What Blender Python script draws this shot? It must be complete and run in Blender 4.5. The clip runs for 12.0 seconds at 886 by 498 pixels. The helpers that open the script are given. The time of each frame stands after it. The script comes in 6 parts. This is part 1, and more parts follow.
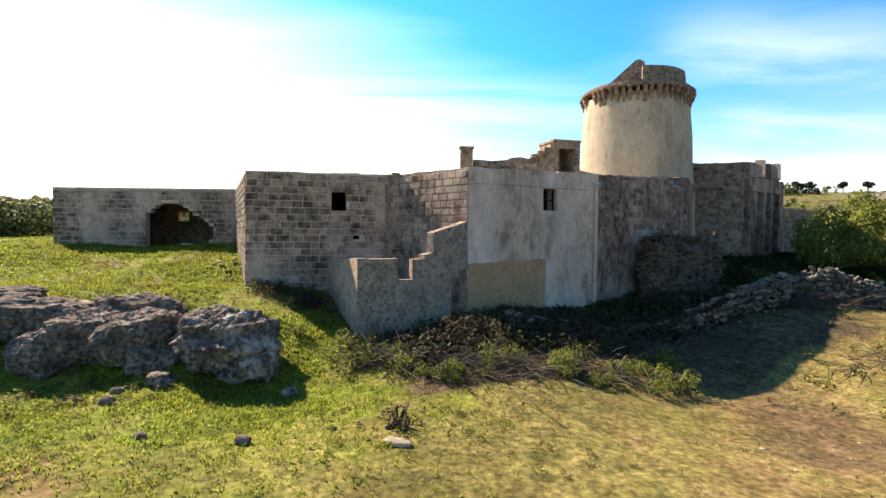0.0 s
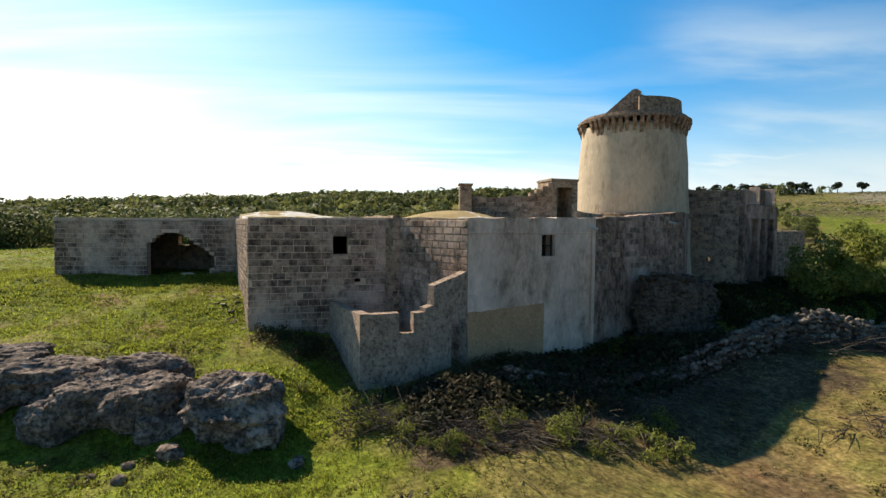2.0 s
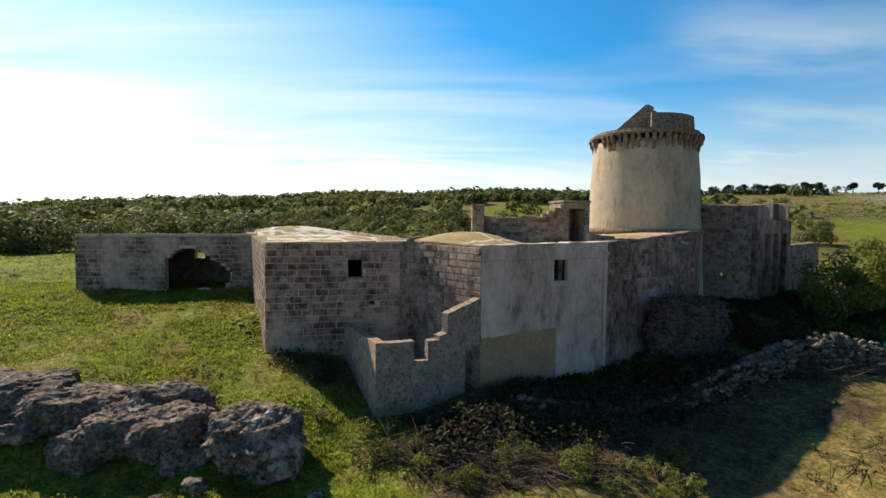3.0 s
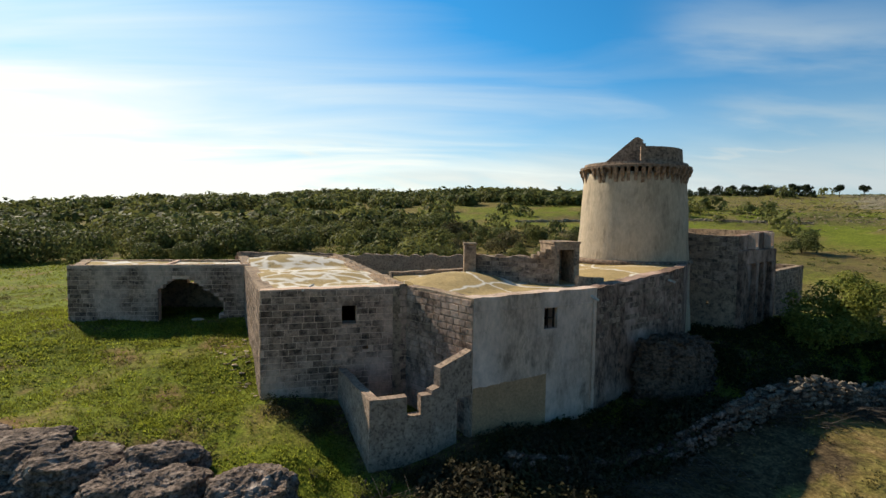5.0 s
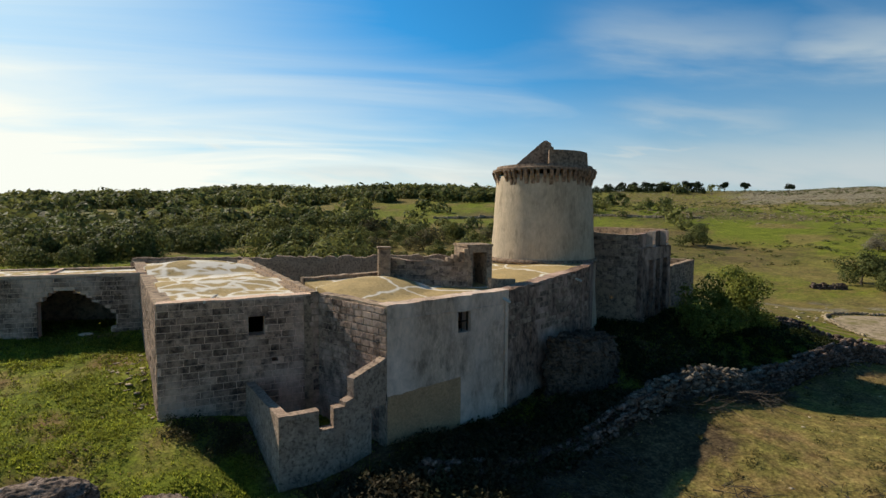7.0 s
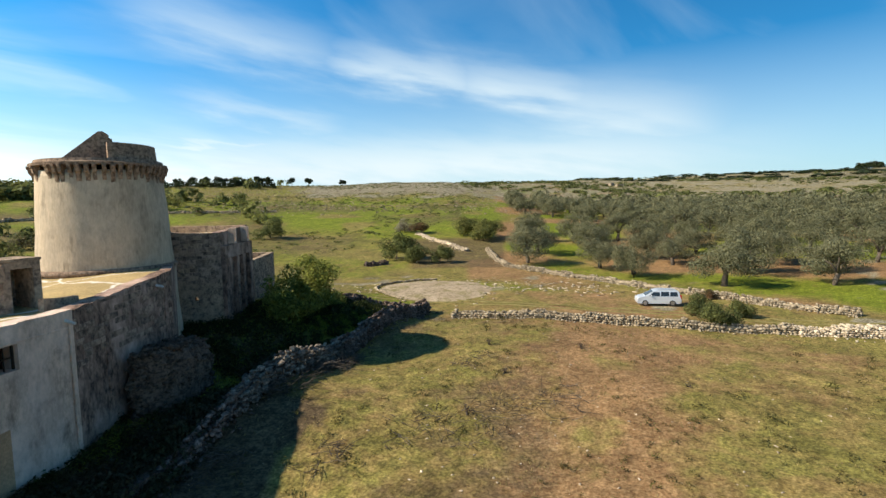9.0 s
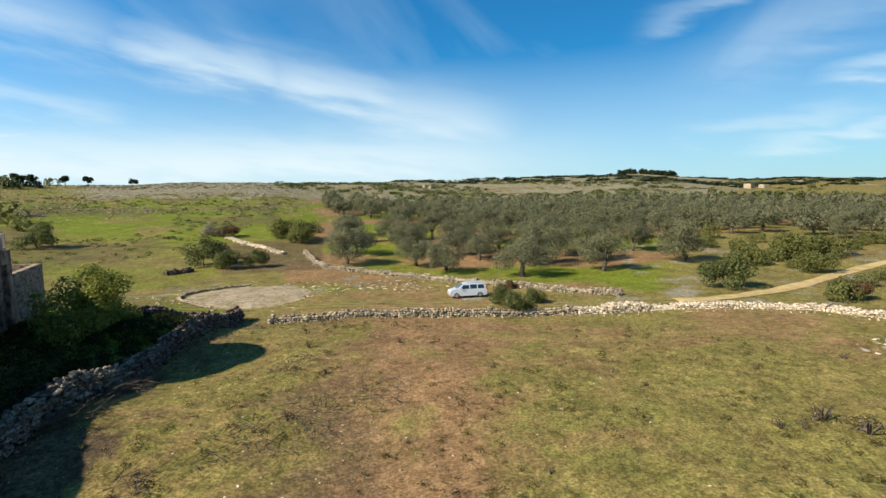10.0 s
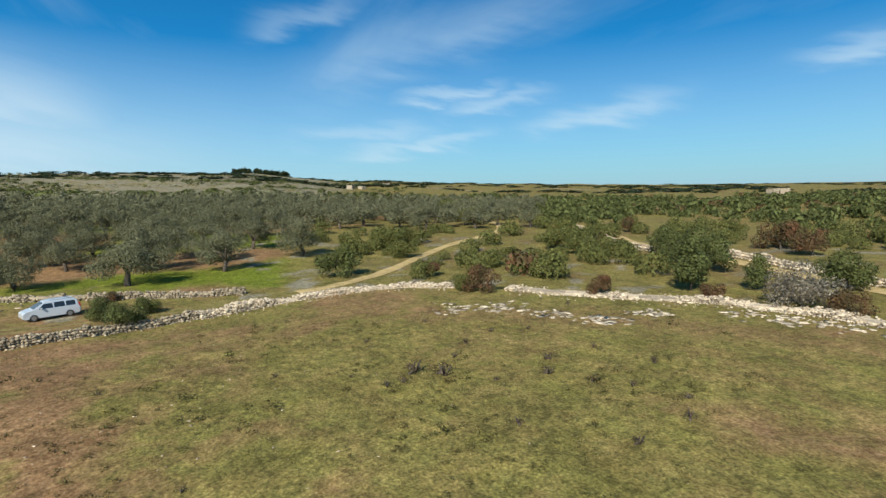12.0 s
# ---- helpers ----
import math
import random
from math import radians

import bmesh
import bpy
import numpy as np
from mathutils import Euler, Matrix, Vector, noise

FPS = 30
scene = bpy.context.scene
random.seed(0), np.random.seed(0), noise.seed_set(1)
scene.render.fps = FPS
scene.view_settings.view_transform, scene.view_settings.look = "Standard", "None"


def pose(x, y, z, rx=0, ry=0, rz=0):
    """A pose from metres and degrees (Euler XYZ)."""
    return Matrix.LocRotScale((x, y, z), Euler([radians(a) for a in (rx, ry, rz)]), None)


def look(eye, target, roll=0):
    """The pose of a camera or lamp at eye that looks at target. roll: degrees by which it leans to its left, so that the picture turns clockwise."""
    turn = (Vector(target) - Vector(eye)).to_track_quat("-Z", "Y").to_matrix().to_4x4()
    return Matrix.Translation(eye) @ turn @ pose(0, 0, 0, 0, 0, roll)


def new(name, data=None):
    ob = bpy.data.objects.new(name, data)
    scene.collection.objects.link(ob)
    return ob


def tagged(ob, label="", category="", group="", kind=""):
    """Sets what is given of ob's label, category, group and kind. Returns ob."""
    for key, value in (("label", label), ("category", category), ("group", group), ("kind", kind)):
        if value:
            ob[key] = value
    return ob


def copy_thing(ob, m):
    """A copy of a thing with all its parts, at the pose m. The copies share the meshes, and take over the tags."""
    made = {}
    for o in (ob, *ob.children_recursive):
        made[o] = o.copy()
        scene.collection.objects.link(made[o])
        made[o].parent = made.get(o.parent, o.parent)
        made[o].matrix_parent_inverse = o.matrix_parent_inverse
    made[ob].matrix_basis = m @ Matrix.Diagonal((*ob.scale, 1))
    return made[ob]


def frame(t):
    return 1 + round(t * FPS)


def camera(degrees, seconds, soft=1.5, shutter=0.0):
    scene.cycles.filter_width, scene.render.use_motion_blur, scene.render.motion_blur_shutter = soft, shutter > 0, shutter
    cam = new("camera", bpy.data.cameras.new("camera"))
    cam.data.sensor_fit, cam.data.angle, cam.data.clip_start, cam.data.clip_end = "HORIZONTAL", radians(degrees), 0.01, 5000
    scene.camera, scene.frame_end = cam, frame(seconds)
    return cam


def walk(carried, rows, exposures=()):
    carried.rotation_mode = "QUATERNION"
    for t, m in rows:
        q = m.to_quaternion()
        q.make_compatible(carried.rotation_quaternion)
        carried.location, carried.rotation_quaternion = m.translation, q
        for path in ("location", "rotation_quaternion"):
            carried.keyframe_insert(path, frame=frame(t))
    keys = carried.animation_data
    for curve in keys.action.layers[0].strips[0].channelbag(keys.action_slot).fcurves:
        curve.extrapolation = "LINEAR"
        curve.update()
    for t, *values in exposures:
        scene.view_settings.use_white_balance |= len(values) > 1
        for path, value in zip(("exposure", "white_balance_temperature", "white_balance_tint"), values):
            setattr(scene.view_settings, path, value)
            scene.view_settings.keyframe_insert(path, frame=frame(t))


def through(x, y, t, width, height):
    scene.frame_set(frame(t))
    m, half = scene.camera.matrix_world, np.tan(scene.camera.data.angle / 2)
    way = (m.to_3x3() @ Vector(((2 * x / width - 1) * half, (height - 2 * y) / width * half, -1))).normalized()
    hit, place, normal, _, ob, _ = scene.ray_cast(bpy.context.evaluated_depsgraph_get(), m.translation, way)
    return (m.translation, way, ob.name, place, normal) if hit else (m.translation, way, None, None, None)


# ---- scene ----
cam = camera(80.87, 12.0, soft=1.5)
PATH = [
    (0.0, pose(-1.34, 8.28, 2.51, 87.88, -0.54, -2.47)),
    (0.5, pose(-1.39, 8.32, 2.92, 87.86, -0.44, -3.07)),
    (1.0, pose(-1.44, 8.22, 3.44, 87.81, -0.39, -2.85)),
    (1.5, pose(-1.44, 8.17, 4.07, 87.68, -0.52, -2.78)),
    (2.0, pose(-1.54, 8.01, 4.77, 87.37, -0.56, -2.87)),
    (2.5, pose(-1.69, 7.89, 5.33, 87.22, -0.52, -2.02)),
    (3.0, pose(-1.74, 7.74, 6.01, 87.12, -0.62, -1.80)),
    (5.0, pose(-1.83, 7.48, 8.51, 86.56, -0.84, -2.73)),
    (5.5, pose(-1.83, 7.43, 9.01, 86.38, -0.91, -2.22)),
    (6.0, pose(-1.75, 7.47, 9.30, 86.41, -0.87, -2.67)),
    (6.5, pose(-1.58, 7.44, 9.34, 86.46, -0.78, -2.28)),
    (7.0, pose(-1.49, 7.70, 8.96, 86.17, -0.45, -11.58)),
    (7.2, pose(-1.41, 7.54, 9.02, 85.97, -0.17, -16.36)),
    (8.8, pose(-2.02, 7.31, 9.12, 85.50, 1.72, -51.69)),
    (9.0, pose(-2.09, 7.30, 9.17, 85.14, 1.51, -55.95)),
    (9.5, pose(-2.34, 7.15, 9.21, 84.99, 1.66, -65.42)),
    (10.0, pose(-2.41, 6.92, 9.09, 84.72, 1.75, -75.68)),
    (10.5, pose(-2.56, 6.90, 9.07, 84.31, 1.67, -85.02)),
    (11.0, pose(-2.53, 7.11, 9.01, 84.05, 1.58, -96.03)),
    (11.5, pose(-2.45, 7.09, 8.93, 83.73, 1.33, -107.30)),
    (12.0, pose(-2.56, 7.03, 8.88, 83.57, 1.26, -116.01)),
]
walk(cam, PATH, exposures=[(0.0, 1.2, 7550, 16), (0.8, 0.9, 7500, 13), (1.5, 0.63, 7350, 11), (3.0, 0.34, 7250, 10), (5.0, 0.1, 7250, 10), (7.2, -0.04, 7150, 10), (8.8, 0.62, 7100, 10), (9.5, 0.48, 7000, 10), (10.0, 0.56, 6900, 9), (11.0, 0.62, 6650, 8), (12.0, 0.3, 6300, 6)])

# ---- light ----
SUN_BEARING, SUN_HEIGHT = radians(-43.5), radians(36.5)
world = bpy.data.worlds.new("sky")
scene.world = world
world.use_nodes = True
wn, wl = world.node_tree.nodes, world.node_tree.links
wn.clear()
sky = wn.new("ShaderNodeTexSky")
sky.sky_type, sky.sun_disc = "NISHITA", False
sky.sun_elevation, sky.sun_rotation = SUN_HEIGHT, SUN_BEARING
sky.air_density, sky.dust_density, sky.ozone_density = 1.0, 0.6, 2.0
w_co = wn.new("ShaderNodeTexCoord")
w_sep = wn.new("ShaderNodeSeparateXYZ")
wl.new(w_co.outputs["Generated"], w_sep.inputs[0])


def wmath(op, a, b=None, c=None):
    n = wn.new("ShaderNodeMath")
    n.operation = op
    for i, v in enumerate((a, b, c)):
        if v is None:
            continue
        if isinstance(v, (int, float)):
            n.inputs[i].default_value = v
        else:
            wl.new(v, n.inputs[i])
    return n.outputs[0]


# thin streaked cloud on a flat layer high above
w_up = wmath("ADD", wmath("MAXIMUM", w_sep.outputs[2], 0.0), 0.12)
w_comb = wn.new("ShaderNodeCombineXYZ")
wl.new(wmath("DIVIDE", w_sep.outputs[0], w_up), w_comb.inputs[0])
wl.new(wmath("DIVIDE", w_sep.outputs[1], w_up), w_comb.inputs[1])
w_map = wn.new("ShaderNodeMapping")
wl.new(w_comb.outputs[0], w_map.inputs[0])
w_map.inputs["Rotation"].default_value = (0, 0, radians(35))
w_map.inputs["Scale"].default_value = (0.35, 1.1, 1)
w_noise = wn.new("ShaderNodeTexNoise")
wl.new(w_map.outputs[0], w_noise.inputs["Vector"])
w_noise.inputs["Scale"].default_value, w_noise.inputs["Detail"].default_value = 1.15, 7
w_noise.inputs["Roughness"].default_value, w_noise.inputs["Distortion"].default_value = 0.5, 0.6
w_cl = wn.new("ShaderNodeMapRange")
wl.new(w_noise.outputs[0], w_cl.inputs[0])
w_cl.inputs[1].default_value, w_cl.inputs[2].default_value = 0.48, 0.78
w_cl.inputs[3].default_value, w_cl.inputs[4].default_value = 0.0, 0.3
# single cirrus streaks, each a line from one bearing and height to another, in degrees
w_bear = wmath("MULTIPLY", wmath("ARCTAN2", w_sep.outputs[0], w_sep.outputs[1]), 57.2958)
w_elev = wmath("MULTIPLY", wmath("ARCSINE", w_sep.outputs[2]), 57.2958)
w_fc = wn.new("ShaderNodeCombineXYZ")
wl.new(wmath("MULTIPLY", w_bear, 0.11), w_fc.inputs[0])
wl.new(wmath("ADD", wmath("MULTIPLY", w_elev, 0.55), wmath("MULTIPLY", w_bear, 0.09)), w_fc.inputs[1])
w_fib = wn.new("ShaderNodeTexNoise")
wl.new(w_fc.outputs[0], w_fib.inputs["Vector"])
w_fib.inputs["Scale"].default_value, w_fib.inputs["Detail"].default_value, w_fib.inputs["Roughness"].default_value = 1.0, 6, 0.52
w_warp = wmath("MULTIPLY", wmath("SUBTRACT", w_fib.outputs[0], 0.5), 5.0)
w_high = wmath("ADD", w_elev, w_warp)
w_body = wmath("ADD", 0.1, wmath("MULTIPLY", w_fib.outputs[0], 1.75))


def streak(b0, e0, b1, e1, wide, strength):
    t = wmath("DIVIDE", wmath("SUBTRACT", w_bear, b0), b1 - b0)
    mid = wmath("ADD", wmath("MULTIPLY", t, e1 - e0), e0)
    d = wmath("DIVIDE", wmath("SUBTRACT", w_high, mid), wide)
    across = wmath("EXPONENT", wmath("MULTIPLY", wmath("MULTIPLY", d, d), -1.0))
    u = wmath("SUBTRACT", wmath("MULTIPLY", t, 2.0), 1.0)
    u2 = wmath("MULTIPLY", u, u)
    along_it = wmath("EXPONENT", wmath("MULTIPLY", wmath("MULTIPLY", u2, u2), -1.6))
    return wmath("MULTIPLY", wmath("MULTIPLY", across, along_it), strength)


w_cirrus = None
for line in ((24, 18.8, 48, 14.4, 2.6, 0.42), (42, 15.1, 62, 12.8, 2.0, 0.62), (56, 13.6, 74, 9.6, 2.4, 0.62), (64, 10.8, 84, 6.4, 3.2, 0.55),
             (29, 11.2, 46, 8.0, 1.1, 0.4), (27, 6.6, 40, 6.2, 0.5, 0.7), (14, 4.2, 86, 4.4, 2.6, 0.9), (111, 9.4, 123, 10.7, 0.7, 0.5),
             (116, 8.5, 128, 10.1, 0.8, 0.4), (105, 3.6, 122, 5.8, 0.8, 0.5), (124, 6.2, 141, 8.6, 1.1, 0.45), (100, 6.0, 116, 6.4, 1.0, 0.35),
             (96, 16.0, 108, 19.0, 1.1, 0.25), (100, 11.5, 130, 19.0, 3.0, 0.22), (-46, 11.0, -30, 10.0, 2.6, 0.7), (-48, 6.5, 4, 8.2, 1.7, 0.7), (-22, 3.8, 28, 4.8, 2.2, 0.85), (149, 10.6, 163, 11.4, 0.8, 0.45)):
    one = streak(*line)
    w_cirrus = one if w_cirrus is None else wmath("MAXIMUM", w_cirrus, one)
w_cirrus = wmath("MULTIPLY", w_cirrus, w_body)
# pale haze low over the land
w_hz = wn.new("ShaderNodeMapRange")
wl.new(w_sep.outputs[2], w_hz.inputs[0])
w_hz.inputs[1].default_value, w_hz.inputs[2].default_value = 0.0, 0.26
w_hz.inputs[3].default_value, w_hz.inputs[4].default_value = 0.82, 0.0
# a bright veil of thin cloud on the sun's side
w_dot = wmath("ADD", wmath("MULTIPLY", w_sep.outputs[0], math.sin(SUN_BEARING)), wmath("MULTIPLY", w_sep.outputs[1], math.cos(SUN_BEARING)))
w_veil = wn.new("ShaderNodeMapRange")
wl.new(wmath("ADD", wmath("SUBTRACT", w_dot, wmath("MULTIPLY", w_sep.outputs[2], 1.5)), wmath("MULTIPLY", w_noise.outputs[0], 0.9)), w_veil.inputs[0])
w_veil.inputs[1].default_value, w_veil.inputs[2].default_value = 0.5, 1.2
w_veil.inputs[3].default_value, w_veil.inputs[4].default_value = 0.0, 1.0
# cloud and haze thin out away from the sun
w_thin = wn.new("ShaderNodeMapRange")
wl.new(w_dot, w_thin.inputs[0])
w_thin.inputs[1].default_value, w_thin.inputs[2].default_value = -0.97, -0.5
w_thin.inputs[3].default_value, w_thin.inputs[4].default_value = 0.68, 1.0
w_low = wmath("MULTIPLY", wmath("MAXIMUM", w_cl.outputs[0], w_hz.outputs[0]), w_thin.outputs[0])
w_both = wmath("SUBTRACT", 1.0, wmath("MULTIPLY", wmath("SUBTRACT", 1.0, w_low), wmath("SUBTRACT", 1.0, wmath("MINIMUM", w_cirrus, 1.0))))
w_mask = wmath("MAXIMUM", w_both, w_veil.outputs[0])
w_tint = wn.new("ShaderNodeMix")
w_tint.data_type, w_tint.blend_type = "RGBA", "MULTIPLY"
w_tint.inputs["Factor"].default_value = 1.0
wl.new(sky.outputs[0], w_tint.inputs["A"])
w_tint.inputs["B"].default_value = (0.13, 0.885, 1.37, 1)
w_mix = wn.new("ShaderNodeMix")
w_mix.data_type = "RGBA"
wl.new(w_mask, w_mix.inputs["Factor"])
w_side = wn.new("ShaderNodeMapRange")
wl.new(w_dot, w_side.inputs[0])
w_side.inputs[1].default_value, w_side.inputs[2].default_value = -1.0, 0.6
w_side.inputs[3].default_value, w_side.inputs[4].default_value = 0.72, 1.3
w_deep = wn.new("ShaderNodeVectorMath")
w_deep.operation = "SCALE"
wl.new(w_tint.outputs["Result"], w_deep.inputs[0])
# the clear sky deepens towards the zenith
w_zen = wn.new("ShaderNodeMapRange")
wl.new(w_elev, w_zen.inputs[0])
w_zen.inputs[1].default_value, w_zen.inputs[2].default_value = 24.0, 60.0
w_zen.inputs[3].default_value, w_zen.inputs[4].default_value = 1.0, 0.42
wl.new(wmath("MULTIPLY", w_side.outputs[0], w_zen.outputs[0]), w_deep.inputs["Scale"])
wl.new(w_deep.outputs[0], w_mix.inputs["A"])
w_lit = wn.new("ShaderNodeMix")
w_lit.data_type = "RGBA"
wl.new(w_veil.outputs[0], w_lit.inputs["Factor"])
w_lit.inputs["A"].default_value, w_lit.inputs["B"].default_value = (6.5, 8.0, 9.1, 1), (11.8, 12.8, 12.8, 1)
wl.new(w_lit.outputs["Result"], w_mix.inputs["B"])
w_bg = wn.new("ShaderNodeBackground")
wl.new(w_mix.outputs["Result"], w_bg.inputs[0])
w_bg.inputs[1].default_value = 0.08
w_out = wn.new("ShaderNodeOutputWorld")
wl.new(w_bg.outputs[0], w_out.inputs[0])

sun = new("sun", bpy.data.lights.new("sun", "SUN"))
sun.data.energy, sun.data.angle, sun.data.color = 5.0, radians(0.6), (1.0, 0.93, 0.8)
sun.matrix_world = look((0, 0, 0), (math.sin(-SUN_BEARING) * math.cos(SUN_HEIGHT), -math.cos(SUN_BEARING) * math.cos(SUN_HEIGHT), -math.sin(SUN_HEIGHT)))


# ---- materials ----
def material(name, base, alt, dark, scale=1.0, patch=0.35, rough=0.9, bump=0.4, rnd="", metal=0.0, fine=14.0, streak=1.0, spread=0.25):
    """Base and alt mixed in broad patches, dark stains at a finer scale, relief; rnd: object or island, for piece by piece change."""
    m = bpy.data.materials.new(name)
    m.use_nodes = True
    n, l = m.node_tree.nodes, m.node_tree.links
    b = n["Principled BSDF"]
    geo = n.new("ShaderNodeNewGeometry")
    mp = n.new("ShaderNodeMapping")
    l.new(geo.outputs["Position"], mp.inputs[0])
    mp.inputs["Scale"].default_value = (1, 1, streak)

    def noise_of(s, detail=5, rg=0.6):
        t = n.new("ShaderNodeTexNoise")
        l.new(mp.outputs[0], t.inputs["Vector"])
        t.inputs["Scale"].default_value, t.inputs["Detail"].default_value, t.inputs["Roughness"].default_value = s, detail, rg
        return t.outputs[0]

    def span(src, lo, hi, a=0.0, z=1.0):
        r = n.new("ShaderNodeMapRange")
        l.new(src, r.inputs[0])
        for i, v in enumerate((lo, hi, a, z)):
            r.inputs[i + 1].default_value = v
        return r.outputs[0]

    def mixed(f, a, c, kind="MIX"):
        x = n.new("ShaderNodeMix")
        x.data_type, x.blend_type = "RGBA", kind
        for key, v in (("Factor", f), ("A", a), ("B", c)):
            if isinstance(v, tuple):
                x.inputs[key].default_value = (*v, 1)
            elif isinstance(v, float):
                x.inputs[key].default_value = v
            else:
                l.new(v, x.inputs[key])
        return x.outputs["Result"]

    col = mixed(span(noise_of(scale), 0.38, 0.62), base, alt)
    col = mixed(span(noise_of(scale * 3.7, 8, 0.72), 0.62 - patch * 0.3, 0.78 - patch * 0.3, 0, 0.9), col, dark)
    fn = noise_of(fine, 6, 0.7)
    grain = span(fn, 0.3, 0.7, 0.72, 1.28)
    if rnd:
        if rnd == "object":
            src = n.new("ShaderNodeObjectInfo").outputs["Random"]
        else:
            src = geo.outputs["Random Per Island"]
        mu = n.new("ShaderNodeMath")
        mu.operation = "MULTIPLY"
        l.new(grain, mu.inputs[0])
        l.new(span(src, 0, 1, 1 - spread, 1 + spread), mu.inputs[1])
        grain = mu.outputs[0]
    vm = n.new("ShaderNodeVectorMath")
    vm.operation = "SCALE"
    l.new(col, vm.inputs[0])
    l.new(grain, vm.inputs["Scale"])
    l.new(vm.outputs[0], b.inputs["Base Color"])
    b.inputs["Roughness"].default_value, b.inputs["Metallic"].default_value = rough, metal
    b.inputs["Specular IOR Level"].default_value = 0.08
    if bump:
        bp = n.new("ShaderNodeBump")
        bp.inputs["Strength"].default_value, bp.inputs["Distance"].default_value = bump, 0.04
        l.new(fn, bp.inputs["Height"])
        l.new(bp.outputs[0], b.inputs["Normal"])
    return m


def limewash(m, col, amount, size=0.45, soft=0.1, offset=0.0):
    """Leaves ragged remains of lime wash or plaster over a wall; amount: the share that is still covered."""
    n, l = m.node_tree.nodes, m.node_tree.links
    b = n["Principled BSDF"]
    src = b.inputs["Base Color"].links[0].from_socket
    geo = n.new("ShaderNodeNewGeometry")
    mp = n.new("ShaderNodeMapping")
    l.new(geo.outputs["Position"], mp.inputs[0])
    mp.inputs["Location"].default_value = (offset, offset * 0.7, offset * 0.3)
    mp.inputs["Scale"].default_value = (1, 1, 0.7)
    masks = []
    for sc, det in ((size, 7), (size * 9, 4)):
        t = n.new("ShaderNodeTexNoise")
        l.new(mp.outputs[0], t.inputs["Vector"])
        t.inputs["Scale"].default_value, t.inputs["Detail"].default_value, t.inputs["Roughness"].default_value = sc, det, 0.62
        masks.append(t.outputs[0])
    r = n.new("ShaderNodeMapRange")
    l.new(masks[0], r.inputs[0])
    mid = 0.5 + (0.5 - amount) * 0.32
    for i, v in enumerate((mid - soft, mid + soft, 0.0, 0.85)):
        r.inputs[i + 1].default_value = v
    g = n.new("ShaderNodeMapRange")
    l.new(masks[1], g.inputs[0])
    for i, v in enumerate((0.3, 0.7, 0.75, 1.2)):
        g.inputs[i + 1].default_value = v
    sc = n.new("ShaderNodeVectorMath")
    sc.operation = "SCALE"
    sc.inputs[0].default_value = col
    l.new(g.outputs[0], sc.inputs["Scale"])
    x = n.new("ShaderNodeMix")
    x.data_type = "RGBA"
    l.new(r.outputs[0], x.inputs["Factor"])
    l.new(src, x.inputs["A"])
    l.new(sc.outputs[0], x.inputs["B"])
    l.new(x.outputs["Result"], b.inputs["Base Color"])
    return m


def leaf_material(name, a, c, spread=0.35, through=0.3):
    m = material(name, a, c, (a[0] * 0.6, a[1] * 0.6, a[2] * 0.6), 0.6, 0.3, 0.6, 0, "island", spread=spread)
    n, l = m.node_tree.nodes, m.node_tree.links
    b, out = n["Principled BSDF"], n["Material Output"]
    tr = n.new("ShaderNodeBsdfTranslucent")
    src = b.inputs["Base Color"].links[0].from_socket
    l.new(src, tr.inputs[0])
    mx = n.new("ShaderNodeMixShader")
    mx.inputs[0].default_value = through
    l.new(b.outputs[0], mx.inputs[1])
    l.new(tr.outputs[0], mx.inputs[2])
    l.new(mx.outputs[0], out.inputs[0])
    return m


M_BLOCK = limewash(material("tufa_block", (0.462, 0.305, 0.223), (0.293, 0.194, 0.146), (0.075, 0.052, 0.044), 0.8, 0.58, rnd="object", fine=9, spread=0.4), (0.724, 0.506, 0.391), 0.36, 0.42, 0.07)
M_JOINT = limewash(material("lime_mortar", (0.800, 0.557, 0.416), (0.598, 0.408, 0.310), (0.268, 0.182, 0.135), 0.7, 0.35, fine=12), (0.738, 0.510, 0.394), 0.36, 0.42, 0.07)
M_WALL = material("old_masonry", (0.479, 0.345, 0.238), (0.336, 0.243, 0.175), (0.095, 0.072, 0.059), 0.7, 0.5, fine=7, bump=0.8)
M_RUBBLE = material("rubble_masonry", (0.472, 0.345, 0.261), (0.339, 0.246, 0.191), (0.092, 0.067, 0.054), 1.7, 0.45, fine=7, bump=1.0)
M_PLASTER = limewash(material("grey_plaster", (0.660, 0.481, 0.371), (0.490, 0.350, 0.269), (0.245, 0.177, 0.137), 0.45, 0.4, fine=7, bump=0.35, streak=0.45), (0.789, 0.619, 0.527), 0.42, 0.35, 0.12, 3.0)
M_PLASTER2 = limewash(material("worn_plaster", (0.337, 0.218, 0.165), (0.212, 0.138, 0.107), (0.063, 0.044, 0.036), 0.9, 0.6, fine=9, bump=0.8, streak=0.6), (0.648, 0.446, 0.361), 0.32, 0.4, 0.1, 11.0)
M_PATCH = material("ochre_render", (0.522, 0.314, 0.178), (0.445, 0.270, 0.155), (0.288, 0.183, 0.119), 0.9, 0.2, fine=10, bump=0.15)
M_TOWER = limewash(material("tower_render", (0.542, 0.423, 0.300), (0.413, 0.324, 0.231), (0.197, 0.153, 0.110), 0.5, 0.36, fine=8, bump=0.7, streak=0.3), (0.571, 0.463, 0.345), 0.36, 0.3, 0.14, 6.0)
M_TOWERTOP = material("tower_stone", (0.385, 0.265, 0.187), (0.278, 0.193, 0.138), (0.080, 0.058, 0.044), 1.1, 0.55, fine=7, bump=0.8)
